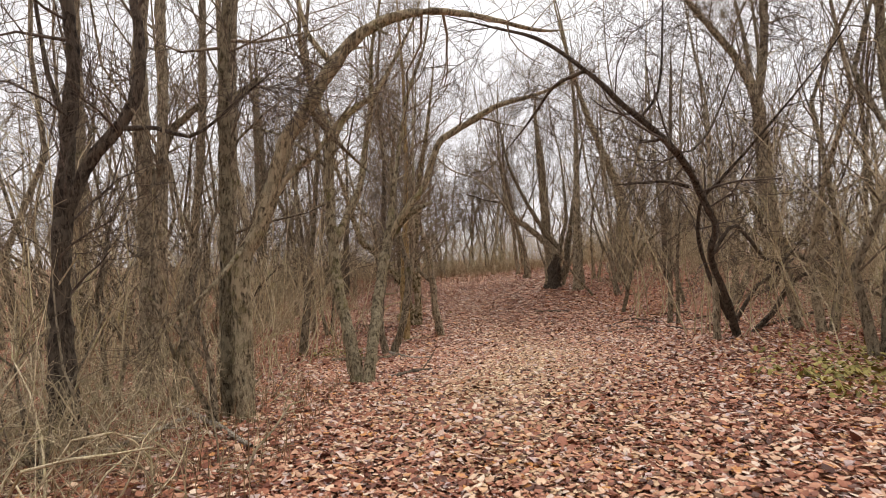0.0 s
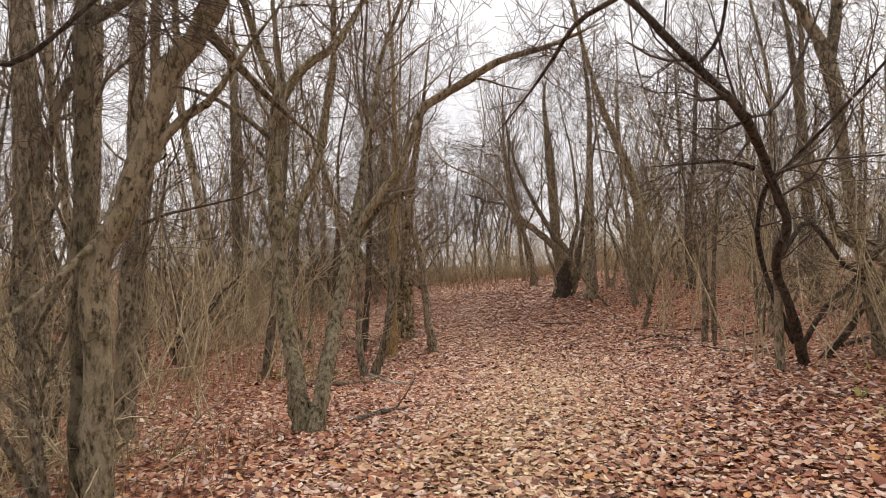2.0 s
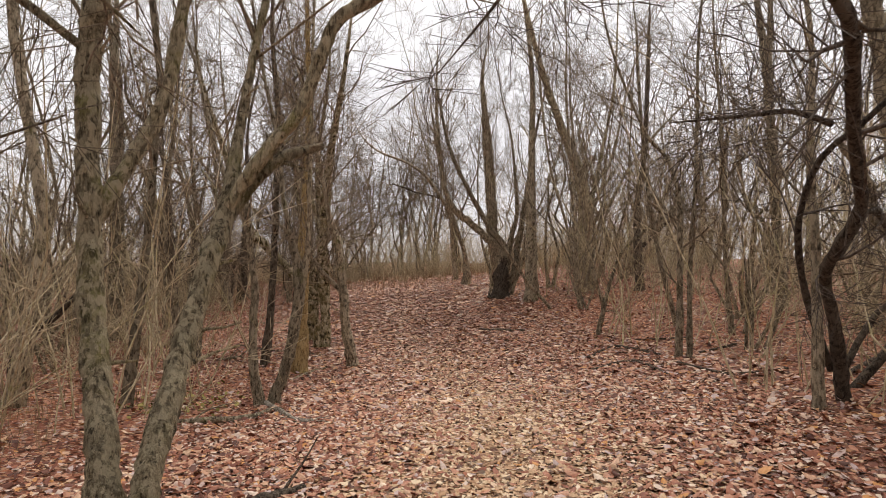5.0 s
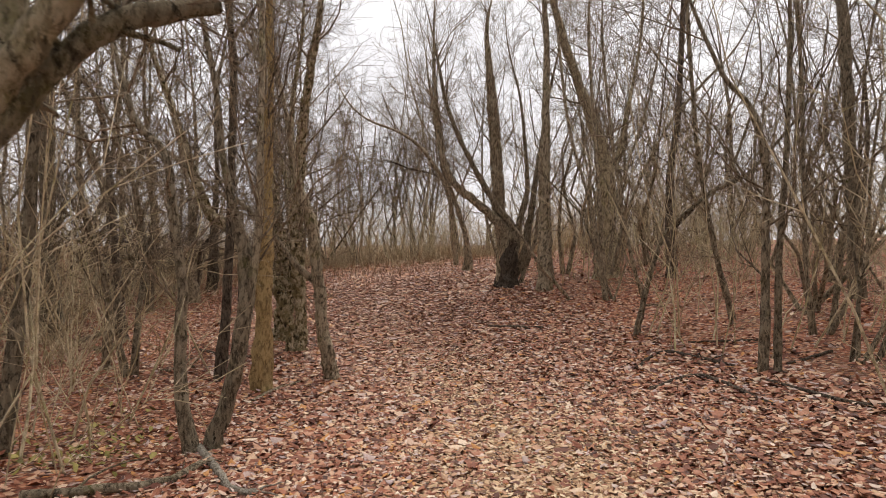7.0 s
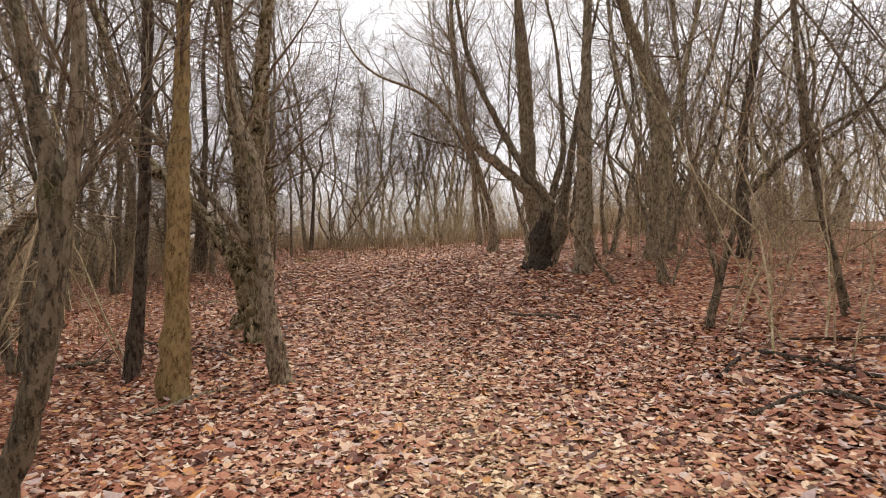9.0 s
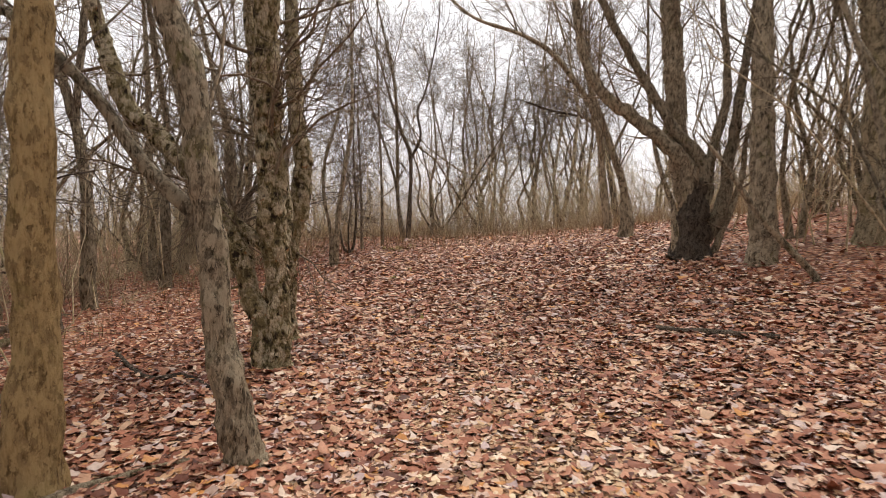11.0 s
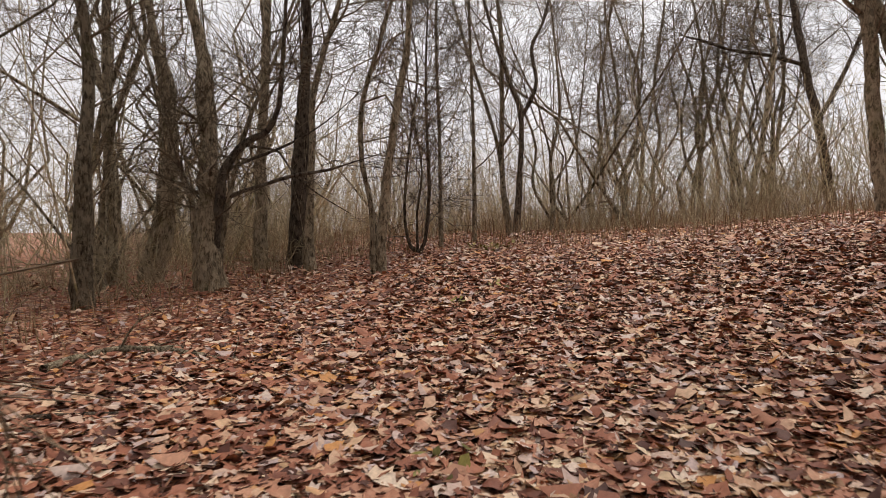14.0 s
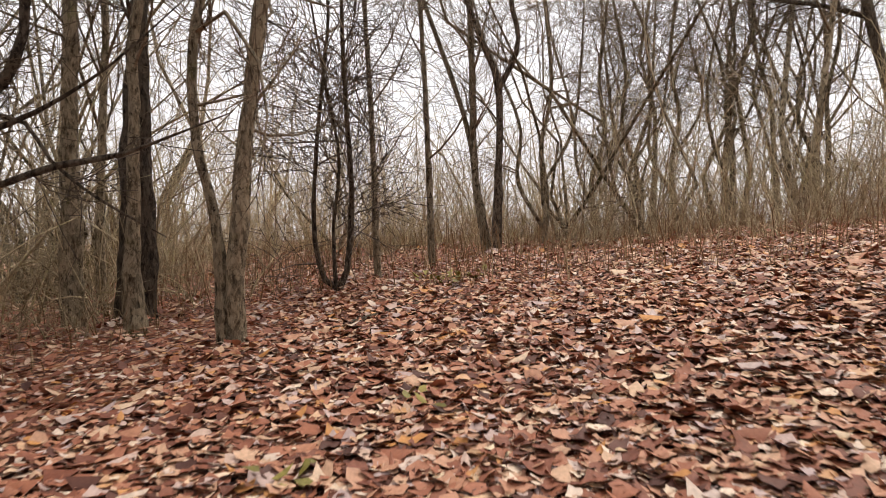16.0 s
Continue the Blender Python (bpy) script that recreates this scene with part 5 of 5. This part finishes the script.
def thin_growth(name, rng, x, y, height, thick, sides, twigs, label, category, mat, tips=2):
    """Many thin upright stems with side twigs, joined."""
    m = len(x)
    d = unit(np.stack([rng.normal(0, 0.24, m), rng.normal(0, 0.24, m), np.ones(m)], -1))
    out = [np.stack([x, y, land(x, y) - 0.1], -1)]
    for _ in range(4):
        d = d + rng.normal(0, 0.22, d.shape)
        d[:, 2] += 0.07
        d = unit(d)
        out.append(out[-1] + d * (height / 4)[:, None])
    pts = np.stack(out, 1)
    rad = thick[:, None] * np.linspace(1, 0.3, 5)[None]
    t = Tubes()
    t.add(pts, rad, sides)
    b, r = sprout(rng, pts, rad, twigs, 0.1, 48, 1.0, 3, 0.2, 0.08, 0.6, 0.008)
    t.add(b, np.maximum(r, thick.mean() * 0.3), 3)
    b2, r2 = sprout(rng, b, r, tips, 0.1, 48, 0.45, 2, 0.2, 0.05, 0.7, 0.005)
    t.add(b2, np.maximum(r2, thick.mean() * 0.22), 3)
    me = t.mesh(name, rng)
    me.materials.append(mat)
    return tagged(new(name, me), label, category, kind="stuff")


def underwood():
    rng = np.random.default_rng(61)
    xs, ys = [], []
    for count, x0, x1, y0, y1 in ((330, -16, -2.0, 9, 24), (240, -15, -5.0, 24, 37), (330, 4.8, 16, 12, 32), (260, 4.4, 14, 4, 12), (60, -9, -3.9, 3, 9)):
        xs.append(rng.uniform(x0, x1, count))
        ys.append(rng.uniform(y0, y1, count))
    x, y = np.concatenate(xs), np.concatenate(ys)
    ok = ~((y > 19) & (np.abs(x - walk_x(y)) < 5.0))
    x, y = x[ok], y[ok]
    n = len(x)
    thin_growth("underwood", rng, x, y, rng.uniform(1.5, 5.5, n), rng.uniform(0.006, 0.02, n), 4, 6,
                "thin bare saplings crowding between the trees", "saplings", THICKET_HAZE)


underwood()


def far_brush():
    rng = np.random.default_rng(62)
    xs, ys = [], []
    for count, x0, x1, y0, y1 in ((900, -20, 22, 37, 50), (800, -9, 16, 33, 37.5), (300, -30, -9, 16, 36), (300, 13, 30, 12, 36)):
        xs.append(rng.uniform(x0, x1, count))
        ys.append(rng.uniform(y0, y1, count))
    x, y = np.concatenate(xs), np.concatenate(ys)
    n = len(x)
    thin_growth("far_brush", rng, x, y, rng.uniform(0.8, 3.6, n), rng.uniform(0.008, 0.018, n), 3, 6,
                "dense grey-brown brush closing the wood behind", "brush", THICKET_HAZE, 1)


far_brush()


# ---- dead wood on the ground ----
fallen_count = [0]


def fallen(name, rows, label, mat, category, twigs=0):
    """Dead wood lying on the ground through rows of x, y, radius."""
    fallen_count[0] += 1
    rng = np.random.default_rng(3000 + fallen_count[0])
    x0, y0, _ = rows[0]
    z0 = land_at(x0, y0)
    c = [(x - x0, y - y0, land_at(x, y) - z0 + r * 0.8 + 0.02, r) for x, y, r in rows]
    pts, rad = resample(c, 14)
    pts = pts + rng.normal(0, 0.12, pts.shape) * rad[:, None]
    t = Tubes()
    t.add(pts[None], rad[None], 8)
    b, r = sprout(rng, pts[None], rad[None], twigs, 0.15, 45, 0.55, 5, 0.25, 0.0, 0.6, 0.02)
    if len(b):
        low = land(b[..., 0].ravel() + x0, b[..., 1].ravel() + y0).reshape(b.shape[:2]) - z0 + 0.02
        b[..., 2] = np.maximum(b[..., 2], low)
        t.add(b, np.maximum(r, 0.004), 4)
    root = tagged(new(name), label, category)
    root.matrix_world = pose(x0, y0, z0)
    part_mesh("stem", t.mesh(name, rng, 0.08), mat, root)
    return root


fallen("fallen_branch", [(4.05, 15.91, 0.022), (4.78, 16.63, 0.029), (4.99, 15.94, 0.027), (5.09, 15.17, 0.017)], "dark fallen branch lying on the leaves", BARK_DARK, "branch", 3)
fallen("fallen_branch", [(5.58, 14.83, 0.017), (6.03, 14.96, 0.020), (6.40, 15.09, 0.021)], "thin fallen branch on the bank", BARK_DARK, "branch", 0)
fallen("fallen_branch", [(5.43, 17.02, 0.015), (5.84, 16.68, 0.017), (6.23, 16.42, 0.016)], "long thin fallen branch among the leaves", BARK_DARK, "branch", 2)
fallen("fallen_branch", [(-1.35, 13.95, 0.039), (-1.01, 13.13, 0.035), (-0.75, 12.51, 0.032), (-0.54, 12.38, 0.022)], "pale forked dead stick on the leaves", WOOD_PALE, "branch", 3)
fallen("fallen_branch", [(-0.90, 8.46, 0.034), (-0.68, 8.92, 0.041), (-0.39, 9.24, 0.031)], "rotting branch beside the clump", BARK_DARK, "branch", 2)
fallen("fallen_branch", [(-2.40, 12.72, 0.036), (-1.87, 12.74, 0.042), (-1.36, 12.88, 0.038), (-1.19, 13.37, 0.031)], "rotten branch lying by the stump", BARK, "branch", 4)
fallen("fallen_branch", [(-1.14, 15.94, 0.020), (-1.04, 16.26, 0.028), (-0.87, 16.67, 0.028), (-0.51, 17.12, 0.019)], "dead branch lying across the leaves", BARK, "branch", 2)
fallen("fallen_branch", [(-2.83, 19.86, 0.024), (-1.86, 18.87, 0.024), (-1.54, 18.97, 0.024), (-0.79, 18.29, 0.019)], "curved dead stick on the leaves", BARK_DARK, "branch", 0)
fallen("fallen_branch", [(-5.19, 20.68, 0.048), (-5.16, 21.28, 0.051), (-5.18, 22.12, 0.040)], "fallen branches in the hollow", BARK_DARK, "branch", 5)
fallen("fallen_branch", [(-2.83, 17.90, 0.027), (-2.60, 18.10, 0.033), (-2.41, 18.23, 0.024)], "dead wood in the hollow", BARK, "branch", 3)
fallen("fallen_branch", [(-4.54, 19.87, 0.050), (-4.37, 20.33, 0.052), (-4.37, 21.00, 0.042)], "rotting log under the brush", BARK_MOSS, "branch", 5)
fallen("fallen_branch", [(-2.90, 22.43, 0.032), (-2.89, 22.89, 0.030), (-2.48, 23.03, 0.026), (-1.77, 22.86, 0.016)], "fallen forked branch beside the path", BARK, "branch", 5)
fallen("fallen_branch", [(-2.12, 21.68, 0.016), (-1.89, 21.77, 0.016), (-1.65, 21.86, 0.013)], "dead branch in the leaves", BARK_DARK, "branch", 0)
fallen("fallen_branch", [(-2.92, 22.95, 0.018), (-2.67, 23.07, 0.021), (-2.21, 23.01, 0.017), (-1.69, 22.88, 0.011)], "bare dead branch lying in the leaves", BARK, "branch", 5)
fallen("fallen_branch", [(-1.80, 27.06, 0.018), (-1.71, 27.34, 0.019), (-1.51, 27.76, 0.018), (-1.29, 28.11, 0.015)], "thin dead stick on the slope", BARK_DARK, "branch", 2)
fallen("fallen_branch", [(-7.98, 29.38, 0.031), (-6.00, 28.50, 0.026), (-4.64, 28.05, 0.020)], "thin stick lying in the hollow", BARK, "branch", 0)
fallen("fallen_branch", [(2.89, 20.49, 0.032), (3.35, 20.12, 0.035), (3.85, 19.74, 0.023)], "thin branch half buried in leaves", BARK_DARK, "branch", 0)
fallen("fallen_branch", [(-4.99, 10.05, 0.040), (-3.13, 7.04, 0.034), (-2.37, 5.87, 0.029), (-1.84, 5.02, 0.017)], "pale dead branch in the brush", WOOD_PALE, "branch", 4)
fallen("fallen_branch", [(-3.42, 5.02, 0.021), (-3.13, 5.67, 0.023), (-2.99, 6.67, 0.022)], "pale stick among dry stems", WOOD_PALE, "branch", 3)
fallen("fallen_branch", [(-9.54, 18.09, 0.072), (-6.49, 13.39, 0.048), (-7.40, 18.29, 0.058)], "bent dead stick in the brush", BARK_DARK, "branch", 2)
fallen("fallen_branch", [(3.66, 14.69, 0.022), (4.48, 14.95, 0.025), (4.30, 13.22, 0.019)], "thin fallen branch under the saplings", BARK_DARK, "branch", 2)
fallen("fallen_branch", [(4.90, 14.25, 0.019), (4.90, 12.72, 0.021), (5.60, 12.57, 0.019)], "long thin fallen branch across the bank", BARK_DARK, "branch", 2)
fallen("fallen_branch", [(5.83, 11.78, 0.030), (6.93, 12.57, 0.033), (8.11, 13.48, 0.026)], "fallen branch against the crooked tree", BARK_DARK, "branch", 2)


def low_greens():
    """Moss and small green plants pushing through the leaves."""
    rng = np.random.default_rng(88)
    xs, ys = [], []
    for cx, cy, spread, count in ((3.9, 6.0, 0.45, 420), (4.9, 7.2, 0.6, 420), (3.3, 5.2, 0.25, 90), (4.6, 5.6, 0.35, 200), (-2.5, 13.9, 0.4, 160), (-0.84, 24.9, 0.08, 9),
                                  (-1.5, 29.0, 0.18, 60), (-0.6, 25.6, 0.1, 8), (-2.6, 14.8, 0.4, 60), (0.1, 21.6, 0.1, 6)):
        xs.append(rng.normal(cx, spread, count))
        ys.append(rng.normal(cy, spread, count))
    scatter_leaves("green_plants", rng, np.concatenate(xs), np.concatenate(ys), 0.05, GREEN, 0.09, 0.55,
                   "yellow-green moss and small plants among leaves", "plants", 6)


low_greens()
